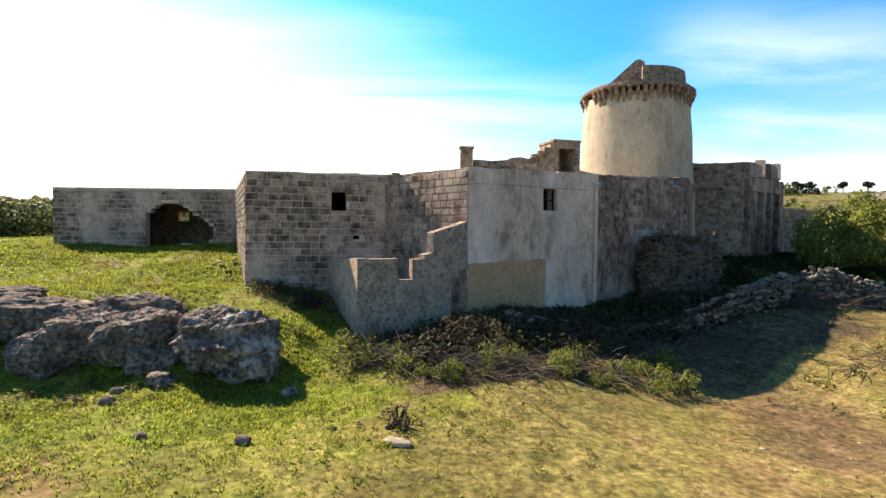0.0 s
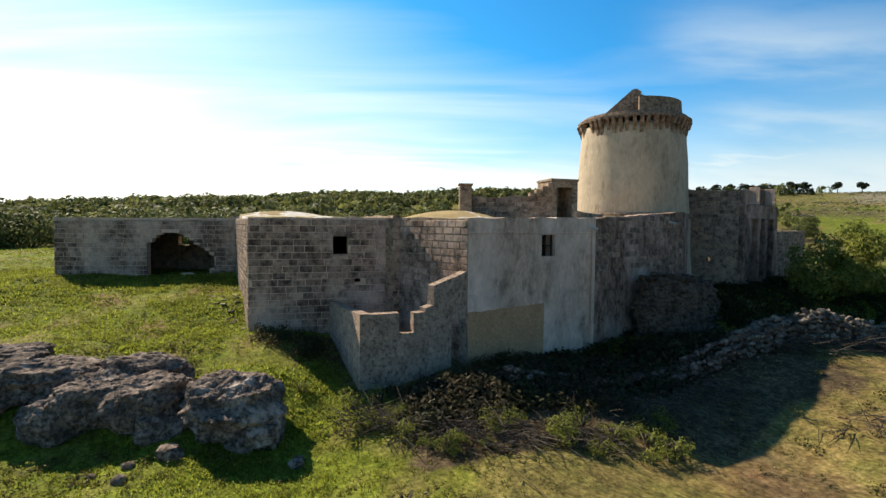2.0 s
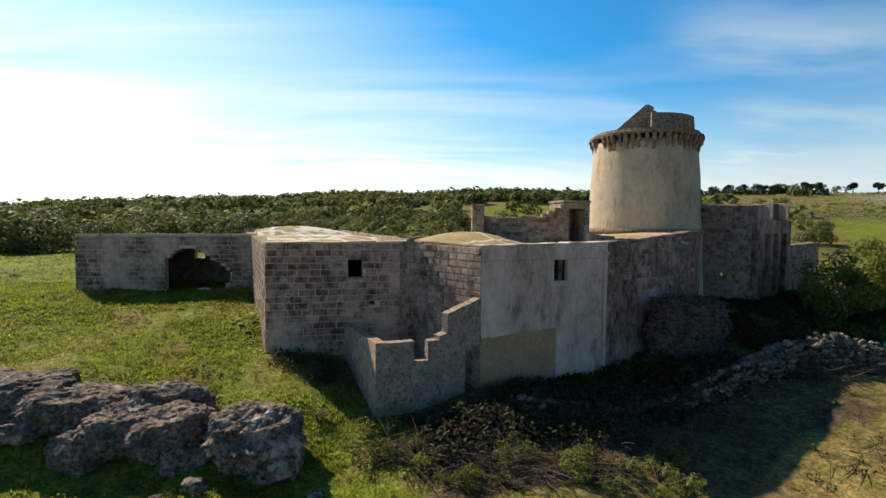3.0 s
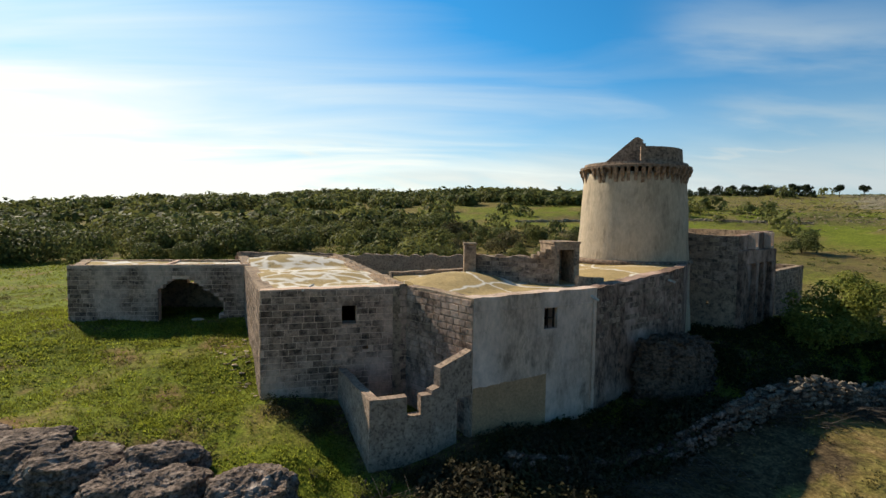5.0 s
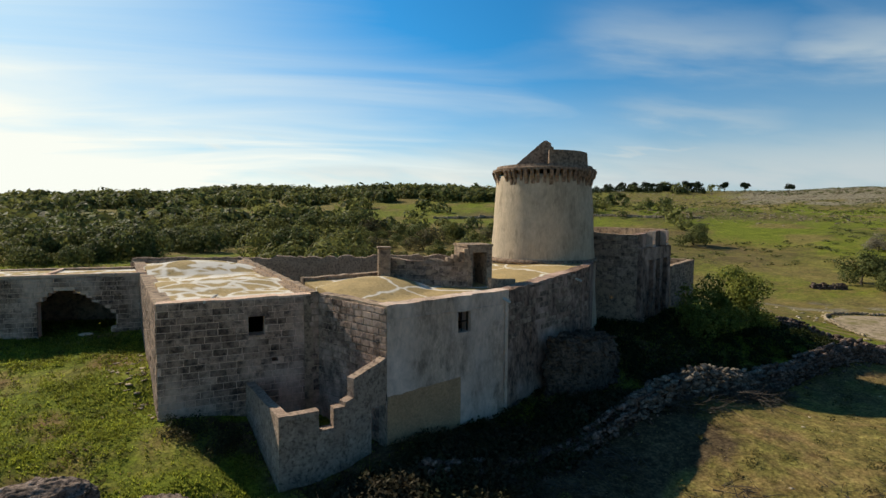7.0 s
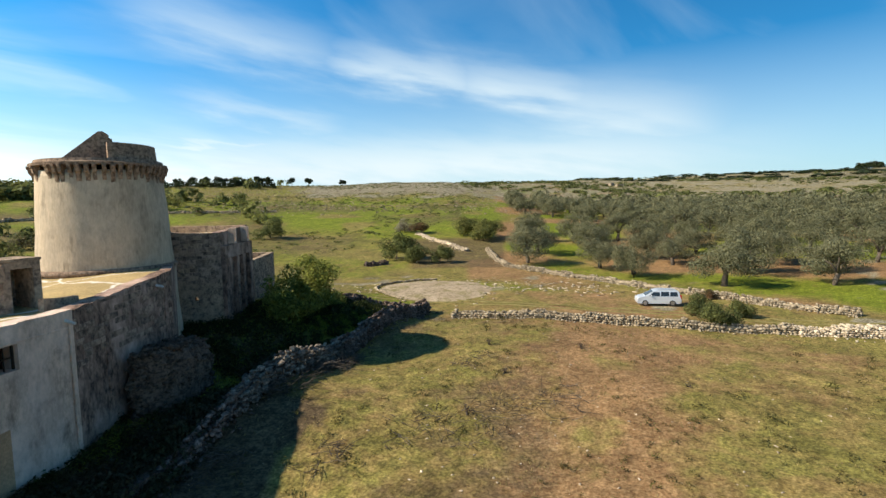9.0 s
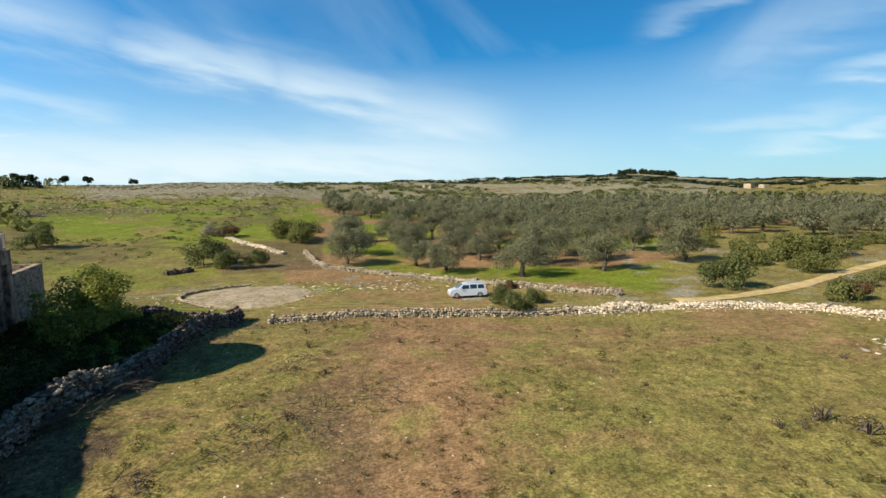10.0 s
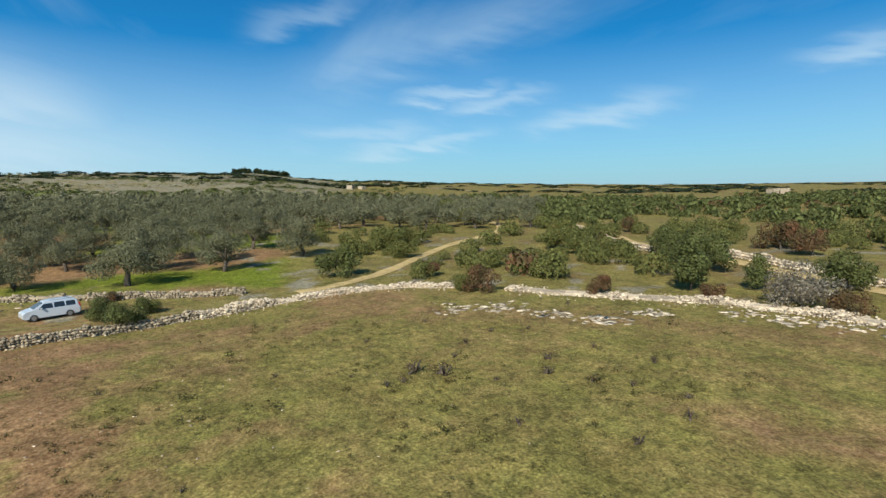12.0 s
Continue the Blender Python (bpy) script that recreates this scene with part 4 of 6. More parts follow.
# piers and the band over them, with two tall niches between
for u, w in ((-0.02, 1.05), (2.6, 0.55), (4.1, 0.4), (5.75, 0.85)):
    part("pier", box_bm(u, u + w, -0.34, 0.02, -0.5, 5.45, 0.03, NM), M_PLASTER2, annex)
part("band", box_bm(-0.02, 6.6, -0.34, 0.02, 5.45, 6.45, 0.03, NM), M_PLASTER2, annex)
part("door", box_bm(3.15, 4.1, 0.35, 0.4, -0.2, 2.5, 0, NM), M_DARK, annex, "dark wooden door")
part("shutter", box_bm(3.3, 3.85, 0.35, 0.4, 4.2, 5.5, 0, NM), M_DARK, annex)
yard = thing("yard_wall", (32, 53, 0.5), "plain stone yard wall with a low arched hole", "wall")
Y0, Y1 = (27.6, 48.7), (34.0, 54.0)
part("wall", wall_bm(Y0, Y1, -0.6, 4.55, 4.6, 0.5, [(5.2, 6.2, -0.6, 1.7), (5.4, 6.0, 1.69, 1.95)], 0.04, RNG), M_WALL, yard)
part("wall", wall_bm(Y1, (29.5, 59.5), -0.6, 4.6, 4.6, 0.5, (), 0.04, RNG), M_WALL, yard)
part("wall", wall_bm((26.0, 56.0), (30.0, 52.6), -0.4, 4.3, 4.3, 0.4, (), 0.04, RNG), M_WALL, yard)

# rubble cistern against the front
cist = thing("rubble_cistern", (12.5, 34.6, -0.5), "squat battered cistern of rubble stone", "cistern")


def cistern_bm():
    bm = bmesh.new()
    lo = [(9.6, 33.6), (10.6, 32.9), (12.5, 33.2), (14.3, 34.2), (15.0, 35.4), (14.6, 37.9), (10.0, 34.6)]
    hi = [(9.8, 33.9), (10.8, 33.4), (12.5, 33.7), (14.0, 34.6), (14.6, 35.6), (14.4, 37.9), (10.0, 34.6)]
    a = [bm.verts.new((x, y, -1.6)) for x, y in lo]
    m = [bm.verts.new(((x + p) / 2, (y + q) / 2, 0.5)) for (x, y), (p, q) in zip(lo, hi)]
    b = [bm.verts.new((x, y, 2.2 - 0.06 * (x - 10))) for x, y in hi]
    for r, s in ((a, m), (m, b)):
        for i in range(7):
            bm.faces.new((r[i], r[(i + 1) % 7], s[(i + 1) % 7], s[i]))
    bm.faces.new(b)
    bmesh.ops.triangulate(bm, faces=[f for f in bm.faces if len(f.verts) > 4])
    bmesh.ops.subdivide_edges(bm, edges=bm.edges[:], cuts=5, use_grid_fill=True)
    for _ in range(7):
        bmesh.ops.smooth_vert(bm, verts=[v for v in bm.verts if v.co.z > -1.2 and v.co.y < 35.5 + 0.6 * (v.co.x - 10)], factor=0.5, use_axis_x=True, use_axis_y=True, use_axis_z=True)
    for v in bm.verts:
        v.co += 0.2 * noise.noise_vector(v.co * 1.1) + 0.12 * noise.noise_vector(v.co * 3.1)
    bmesh.ops.recalc_face_normals(bm, faces=bm.faces[:])
    return bm


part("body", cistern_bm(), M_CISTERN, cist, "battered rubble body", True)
# tall walls of the yard behind the house
back = thing("rear_yard_wall", (0, 60, 1.5), "dark stone yard wall behind the house", "wall")
part("wall", wall_bm((-11, 61.5), (10, 60.0), 0, 4.7, 4.9, 0.6, (), 0.35, RNG), M_RUBBLE, back)
part("wall", wall_bm((10, 60.0), (20, 54.0), 0, 4.9, 5.2, 0.6, (), 0.4, RNG), M_RUBBLE, back)


# ---- plants ----
def leaf_cloud(rng, blobs, count, size, hollow=0.55):
    """Leaf sprays, each a small bent quad, over and within soft blobs (x, y, z, rx, ry, rz)."""
    B = np.array(blobs, float)
    wgt = (B[:, 3] * B[:, 4] + B[:, 4] * B[:, 5] + B[:, 3] * B[:, 5])
    k = rng.choice(len(B), count, p=wgt / wgt.sum())
    d = rng.normal(size=(count, 3))
    d /= np.linalg.norm(d, axis=1)[:, None]
    rad = hollow + (1.08 - hollow) * rng.random(count) ** 0.6
    c = B[k, :3] + d * B[k, 3:] * rad[:, None]
    nrm = d + rng.normal(size=(count, 3)) * 0.45 + np.array([0, 0, 0.3])
    nrm /= np.linalg.norm(nrm, axis=1)[:, None]
    t = np.cross(nrm, rng.normal(size=(count, 3)))
    t /= np.linalg.norm(t, axis=1)[:, None]
    b = np.cross(nrm, t)
    s = size * rng.uniform(0.6, 1.4, count)[:, None]
    v = np.stack([c - t * s, c + b * s * 0.55 + nrm * s * 0.15, c + t * s, c - b * s * 0.55 + nrm * s * 0.15], 1).reshape(-1, 3)
    f = np.arange(count * 4).reshape(-1, 4)
    return v, f


def fast_mesh(name, v, f, mat):
    me = bpy.data.meshes.new(name)
    me.vertices.add(len(v))
    me.vertices.foreach_set("co", np.asarray(v, np.float32).ravel())
    k = f.shape[1]
    me.loops.add(f.size)
    me.loops.foreach_set("vertex_index", f.astype(np.int32).ravel())
    me.polygons.add(len(f))
    me.polygons.foreach_set("loop_start", np.arange(0, f.size, k, dtype=np.int32))
    me.polygons.foreach_set("loop_total", np.full(len(f), k, np.int32))
    me.materials.append(mat)
    me.update(calc_edges=True)
    return me


def random_blobs(rng, n, R, H, z0, r):
    out = []
    for i in range(n):
        a, q = rng.random() * 2 * math.pi, R * math.sqrt(rng.random())
        z = z0 + (H - z0) * (0.25 + 0.65 * rng.random()) * (1 - 0.45 * (q / R) ** 2)
        s = r * rng.uniform(0.7, 1.25)
        out.append((q * math.cos(a), q * math.sin(a), z, s, s, s * 0.8))
    return out


def trunk_bm(rng, h, r, limbs, spread):
    parts = []
    top = Vector((rng.uniform(-0.3, 0.3), rng.uniform(-0.3, 0.3), h))
    parts.append(tube_bm([(0, 0, -0.4), (0.08, 0.02, h * 0.4), top], r * 1.25, r * 0.8, 8))
    for i in range(limbs):
        a = 2 * math.pi * (i + rng.random() * 0.6) / limbs
        e = top + Vector((math.cos(a) * spread, math.sin(a) * spread, h * rng.uniform(0.7, 1.2)))
        m = (top + e) / 2 + Vector((rng.uniform(-0.2, 0.2), rng.uniform(-0.2, 0.2), 0.25))
        parts.append(tube_bm([top - Vector((0, 0, 0.2)), m, e], r * 0.6, r * 0.2, 6))
    return join_bm(*parts)


def plant(name, label, category, seed, R, H, z0, blobs, r, count, size, mat, trunk=None, group=""):
    rng = np.random.default_rng(seed)
    t = thing(name, (0, 0, 0), label, category, group)
    if trunk:
        part("trunk", trunk_bm(rng, *trunk), M_BARK, t, "", True)
    else:
        part("stem", trunk_bm(rng, H * 0.3, 0.07, 4, R * 0.5), M_BARK, t, "", True)
    v, f = leaf_cloud(rng, random_blobs(rng, blobs, R, H, z0, r), count, size)
    under(new("crown", fast_mesh("crown", v, f, mat)), t)
    return t


PLACED = set()


def put(proto, x, y, scale=1.0, turn=0.0, sink=0.1):
    m = Matrix.Translation((x, y, ground(x, y) - sink)) @ Matrix.Rotation(turn, 4, "Z")
    if proto.name in PLACED:
        t = copy_thing(proto, m)
    else:
        PLACED.add(proto.name)
        t = proto
        t.matrix_basis = m
    t.scale = (scale, scale, scale * 1.0)
    return t


rng = random.Random(11)
OLIVES = [plant("olive_tree", "old grey-green olive tree with a gnarled trunk", "olive tree", s, 2.6, 5.4, 0.9, 17, 1.15, 9000, 0.088, M_OLIVE, (1.5, 0.28, 4, 1.3), "olive grove") for s in range(4)]
OLIVES_BACK = [plant("olive_tree", "grey-green olive tree deep in the grove", "olive tree", 10 + s, 2.6, 5.4, 0.9, 17, 1.15, 2300, 0.17, M_OLIVE, (1.5, 0.28, 4, 1.3), "olive grove") for s in range(4)]
near = [(77.7, 44.3), (79.8, 32.8), (74.9, 26.5), (87.6, 23.5), (71.9, 14.5), (76.3, 3.1), (86.1, -9.7), (88, 47), (91, 38), (93, 10), (97, -3)]
spots = list(near)
gx = Matrix.Rotation(radians(28), 2)
for i in range(-14, 45):
    for j in range(-40, 40):
        q = gx @ Vector((i * 9.2 + 70, j * 9.2))
        x, y = q.x + rng.uniform(-1.6, 1.6), q.y + rng.uniform(-1.6, 1.6)
        r, b = math.hypot(x, y - 8), math.degrees(math.atan2(x, y - 8))
        lim = 82 if b < 100 else 125
        if not (lim < r < 245 and 61 < b < 127) or min((x - p) ** 2 + (y - q2) ** 2 for p, q2 in near) < 55:
            continue
        if y > 46 + (x - 80) * 0.55 or patchy(x, y, 0.02, 8) > 0.42:
            continue
        spots.append((x, y))
spots.sort(key=lambda p: math.hypot(p[0], p[1] - 8))
far_olives = []
for i, (x, y) in enumerate(spots):
    if i < 34:
        put(OLIVES[i % 4], x, y, rng.uniform(1.0, 1.3), rng.random() * 6.28)
    elif i < 210:
        put(OLIVES_BACK[i % 4], x, y, rng.uniform(1.0, 1.3), rng.random() * 6.28)
    else:
        far_olives.append((x, y))


def scatter(name, label, category, mat, places, seed, count, size, blobs=5, hollow=0.84):
    """One object of many shrubs or small trees: places of (x, y, radius, height)."""
    g = np.random.default_rng(seed)
    protos = []
    for k in range(8):
        bl = [(0, 0, 0.38, 0.85, 0.85, 0.5)] + random_blobs(g, blobs, 0.6, 0.95, 0.2, 0.36)
        protos.append(leaf_cloud(g, bl, count, size, hollow))
    vs, n = [], 0
    for i, (x, y, R, H) in enumerate(places):
        v, f = protos[i % 8]
        a = g.random() * 6.28
        c, s = math.cos(a), math.sin(a)
        q = np.empty_like(v)
        q[:, 0], q[:, 1], q[:, 2] = x + R * (v[:, 0] * c - v[:, 1] * s), y + R * (v[:, 0] * s + v[:, 1] * c), ground(x, y) + H * v[:, 2]
        vs.append(q)
    V = np.concatenate(vs)
    F = np.arange(len(V)).reshape(-1, 4)
    return tagged(new(name, fast_mesh(name, V, F, mat)), label, category, kind="stuff")


scatter("far_olive_grove", "distant rows of grey-green olive trees", "trees", M_OLIVE, [(x, y, rng.uniform(3.3, 4.2), rng.uniform(5, 6.2)) for x, y in far_olives], 3, 260, 0.13)

# evergreen scrub woods behind the house and over the plain
woods, light_woods = [], []
tries = 0
while len(woods) < 2300 and tries < 90000:
    tries += 1
    b = rng.uniform(-75, 40)
    r = math.sqrt(rng.uniform(58 ** 2, 350 ** 2))
    x, y = r * math.sin(radians(b)), 8 + r * math.cos(radians(b))
    edge = (64 if b > -8 else 94) + 8 * patchy(b, 0, 0.1)
    if r < edge:
        continue
    dens = 0.62 if b < 14 else 0.32 if b < 21 else 0.03
    if r > 228:
        dens = 0.9 if b < 24 else 0.02
    elif r > 158 and b > -12:
        dens = 0.07
    low = 0.62 if r < 158 and b > 2 else 1.0
    if rng.random() > dens or patchy(x, y, 0.05, 6) > 0.16:
        continue
    s = low * rng.choice((0.55, 0.8, 1.1, 1.55)) * rng.uniform(0.85, 1.2) * (1 + r / 550)
    k = 1.3 if r < 160 else 1.0
    (light_woods if rng.random() < 0.42 else woods).append((x, y, 2.1 * s * k, 2.25 * s * k))
def close_to(p):
    return math.hypot(p[0], p[1] - 8) < 135


brown = [p for i, p in enumerate(woods + light_woods) if close_to(p) and p[0] > 3 and i % 3 == 0]
M_HEATH = leaf_material("heath_leaves", (0.15, 0.135, 0.06), (0.11, 0.09, 0.045), 0.5, 0.4)
scatter("brown_scrub", "brownish heath between the house and the green field", "scrub", M_HEATH, brown, 13, 800, 0.07, 4)
scatter("near_scrub", "round dark evergreen shrubs close behind the house", "scrub", M_BUSH, [p for p in woods if close_to(p) and p not in brown], 14, 1150, 0.062, 4)
scatter("near_light_scrub", "round pale-green shrubs close behind the house", "scrub", M_SCRUB, [p for p in light_woods if close_to(p) and p not in brown], 15, 1150, 0.062, 4)
scatter("scrub_wood", "dense evergreen scrub wood behind the house", "scrub", M_BUSH, [p for p in woods if not close_to(p)], 5, 90, 0.2, 3)
scatter("light_scrub", "paler green scrub among the darker wood", "scrub", M_SCRUB, [p for p in light_woods if not close_to(p)], 6, 90, 0.2, 3)
plain, rusty = [], []
while len(plain) < 1250:
    b = rng.uniform(103, 175)
    r = math.sqrt(rng.uniform(50 ** 2, 360 ** 2))
    x, y = r * math.sin(radians(b)), 8 + r * math.cos(radians(b))
    lim = 75 if b < 112 else 62 if b < 135 else 52
    if b < 127 and r < 330 and r > 120:
        continue
    if r < lim or patchy(x, y, 0.022, 3) > (0.22 if r > 95 else 0.12):
        continue
    # keep the track free
    if abs((y + 6) + (x - 56) * 1.0) < 7 and 54 < x < 130 or (x < 46 and y > -44):
        continue
    s = rng.uniform(0.5, 1.3) * (1 + r / 700)
    (rusty if rng.random() < 0.05 else plain).append((x, y, 1.9 * s, 2.3 * s))
scatter("plain_scrub", "green maquis bushes spread over the plain", "scrub", M_SCRUB, [p for p in plain if math.hypot(p[0], p[1]) < 130], 8, 900, 0.07)
scatter("far_plain_scrub", "distant green maquis over the plain", "scrub", M_BUSH, [p for p in plain if math.hypot(p[0], p[1]) >= 130], 18, 60, 0.25)
scatter("rusty_scrub", "rust-brown bushes among the maquis", "scrub", M_RUST, rusty, 9, 260, 0.12)
tufts = []
while len(tufts) < 3600:
    b, r = rng.uniform(18, 104), math.sqrt(rng.uniform(95 ** 2, 420 ** 2))
    if 60 < b and r < 330:
        continue
    x, y = r * math.sin(radians(b)), 8 + r * math.cos(radians(b))
    if patchy(x, y, 0.02, 2) < -0.05:
        continue
    s = rng.uniform(0.25, 0.75) * (1.5 if rng.random() < 0.06 else 1)
    tufts.append((x, y, 1.7 * s, 0.8 * s))
scatter("hillside_tufts", "low tufts of scrub over the stony hillside", "scrub", M_BUSH, tufts, 10, 22, 0.3)
ridge = []
while len(ridge) < 1300:
    b, r = rng.uniform(58, 112), rng.uniform(270, 790)
    x, y = r * math.sin(radians(b)), 8 + r * math.cos(radians(b))
    if patchy(x, y, 0.012, 15) < 0.0:
        continue
    k = rng.uniform(0.6, 1.6)
    ridge.append((x, y, 2.6 * k, 1.3 * k))
scatter("ridge_scrub", "dark scrub dotted over the pale stony ridge", "scrub", M_BUSH, ridge, 16, 40, 0.24)
skyline = []
for i in range(90):
    b, r = 13 + 25 * i / 90 + rng.uniform(-0.15, 0.15), rng.uniform(296, 314)
    k = rng.uniform(0.6, 1.25)
    skyline.append((r * math.sin(radians(b)), 8 + r * math.cos(radians(b)), 2.6 * k, 3.2 * k))
scatter("skyline_trees", "row of dark round trees along the ridge", "trees", M_PINE, skyline, 19, 220, 0.13, 4)
far_wood = []
while len(far_wood) < 900:
    b, r = rng.uniform(66, 160), rng.uniform(520, 1400)
    x, y = r * math.sin(radians(b)), 8 + r * math.cos(radians(b))
    if patchy(x, y, 0.004, 5) > 0.15 or (b < 100 and r > 760 and r < 640):
        continue
    far_wood.append((x, y, rng.uniform(6, 14), rng.uniform(1.2, 2.6)))
scatter("distant_wood", "thin dark woods along the horizon", "woods", M_PINE, far_wood, 12, 40, 0.34)

# single bushes that stand clear
BUSH = [plant("evergreen_bush", "dense dark evergreen bush in open grass", "bush", 30 + s, 1.5, 2.9, 0.3, 12, 0.85, 4600, 0.092, M_BUSH) for s in range(3)]
for x, y, s in ((70.6, 66.7, 1.75), (68.2, 60.5, 1.15), (70.5, 57.2, 1.05), (64.5, -10.3, 1.5), (51.3, 14.4, 0.75), (47, 12.6, 0.85), (53, 11.4, 0.6), (75, 108, 1.7), (27, -54, 1.4), (42, -52, 1.6), (48, -56, 1.8), (55, -60, 1.6), (18, -49, 1.2), (61, -20.5, 0.7)):
    put(BUSH[int(x) % 3], x, y, s, x)
TALL = plant("small_tree", "upright dark evergreen tree behind the field wall", "tree", 37, 0.9, 4.2, 0.3, 16, 0.8, 4200, 0.1, M_BUSH)
for x, y, s in ((34.7, -39.9, 1.45), (37.5, -44, 1.2), (31.5, -46, 1.0)):
    put(TALL, x, y, s, x)
MIXED = [plant("rusty_bush", "round bush with green and rust-brown leaves", "bush", 40 + s, 1.5, 2.4, 0.3, 12, 0.7, 3600, 0.085, M_RUST) for s in range(2)]
for x, y, s in ((45.2, -20.8, 1.15), (37.6, -30.5, 0.85), (30.6, -38.3, 0.8), (21, -42, 0.9), (58.9, -20.3, 1.0), (61, 15, 0.5), (100, 83, 1.4), (49, -79, 2.0), (42.5, -76, 1.7), (85, -82, 1.4)):
    put(MIXED[int(x) % 2], x, y, s, x)
LIME = [plant("light_green_bush", "spreading light-green bush beside the track", "bush", 50 + s, 2.0, 2.6, 0.3, 12, 0.9, 4200, 0.1, M_SCRUB) for s in range(2)]
for x, y, s in ((70.9, -50.9, 1.4), (67.6, -53.5, 1.5), (64, -50, 1.1), (77, -24.5, 1.15), (89.4, -26.4, 1.6), (93, -30, 1.3), (67.4, -38.6, 0.7), (154, -72, 2.4), (120, -60, 1.8), (47, -19, 0.7), (103.6, 71.7, 1.7), (103.4, 66, 1.7), (98, 64.5, 1.4), (2, 116, 1.7), (-1.5, 113, 1.3)):
    put(LIME[int(x) % 2], x, y, s, x)
GREY = plant("blossoming_bush", "bush with pale silvery leaves and bare twigs", "bush", 61, 1.7, 2.6, 0.3, 14, 0.8, 4200, 0.075, leaf_material("silver_leaves", (0.3, 0.26, 0.2), (0.15, 0.125, 0.09), 0.6))
put(GREY, 24.3, -41.4, 1.5, 0.4)
put(GREY, 100, 88, 1.2, 1.4)

# fig tree by the dry-stone wall
FIG = plant("fig_tree", "broad-leaved fig tree leaning over the yard", "fig tree", 71, 2.7, 4.9, -0.1, 30, 0.85, 9500, 0.105, M_FIG, (0.7, 0.16, 5, 1.5))
put(FIG, 27.3, 41.4, 1.1, 0.3)
FIG2 = copy_thing(FIG, Matrix.Translation((31.6, 44.6, ground(31.6, 44.6) - 0.2)) @ Matrix.Rotation(2.0, 4, "Z"))
FIG2.scale = (0.75, 0.75, 0.6)

# umbrella pines on the ridge
PINES = [plant("umbrella_pine", "dark flat-topped pine on the ridge", "pine tree", 80 + s, 3.3, 7.6, 3.6, 11, 1.5, 1500, 0.36, M_PINE, (4.0, 0.28, 4, 1.6), "ridge pines") for s in range(2)]
for b, r, s in ((39.7, 300, 1.15), (41.4, 300, 1.1), (44.9, 290, 1.0), (37.3, 300, 1.2), (36.3, 305, 1.2), (35.2, 305, 1.0), (34.0, 310, 1.0), (32.5, 310, 1.15), (31.4, 310, 1.0), (30.2, 312, 1.1), (28.9, 312, 0.95), (33.2, 312, 0.9), (36.8, 310, 1.1), (31.0, 316, 0.8)):
    put(PINES[int(r + b) % 2], r * math.sin(radians(b)), 8 + r * math.cos(radians(b)), s * 0.62, b)
for i in range(12):
    b, r = 94.5 + 0.45 * i, 790
    put(PINES[i % 2], r * math.sin(radians(b)), 8 + r * math.cos(radians(b)), rng.uniform(1.3, 2.2), b, 4)


# ---- loose stone: walls, rocks, strewn slabs ----
def stone_mesh(seed, n=13):
    g = np.random.default_rng(seed)
    p = g.normal(size=(n, 3))
    p = p / np.linalg.norm(p, axis=1)[:, None] * np.array([0.62, 0.46, 0.4]) * g.uniform(0.8, 1.1, (n, 1))
    bm = bmesh.new()
    for q in p:
        bm.verts.new(q)
    r = bmesh.ops.convex_hull(bm, input=bm.verts[:])
    bmesh.ops.delete(bm, geom=[v for v in r["geom_interior"] if isinstance(v, bmesh.types.BMVert)], context="VERTS")
    bmesh.ops.triangulate(bm, faces=bm.faces[:])
    me = bpy.data.meshes.new("stone")
    bm.to_mesh(me)
    bm.free()
    me.materials.append(M_STONE)
    return me


STONES = [stone_mesh(s) for s in range(10)]
STONE_DATA = [(np.array([v.co for v in me.vertices]), np.array([p.vertices for p in me.polygons])) for me in STONES]


class Heap:
    """Collects stones for one joined mesh."""

    def __init__(self):
        self.v, self.f, self.n = [], [], 0

    def add(self, m, k):
        v, f = STONE_DATA[k]
        a = np.array(m)
        self.v.append(v @ a[:3, :3].T + a[:3, 3])
        self.f.append(f + self.n)
        self.n += len(v)

    def make(self, name, mat):
        return new(name, fast_mesh(name, np.concatenate(self.v), np.concatenate(self.f), mat))


def along(poly, step):
    for (x0, y0), (x1, y1) in zip(poly, poly[1:]):
        L = math.hypot(x1 - x0, y1 - y0)
        k = max(1, int(L / step))
        for i in range(k):
            t = i / k
            yield x0 + (x1 - x0) * t, y0 + (y1 - y0) * t, math.atan2(y1 - y0, x1 - x0)


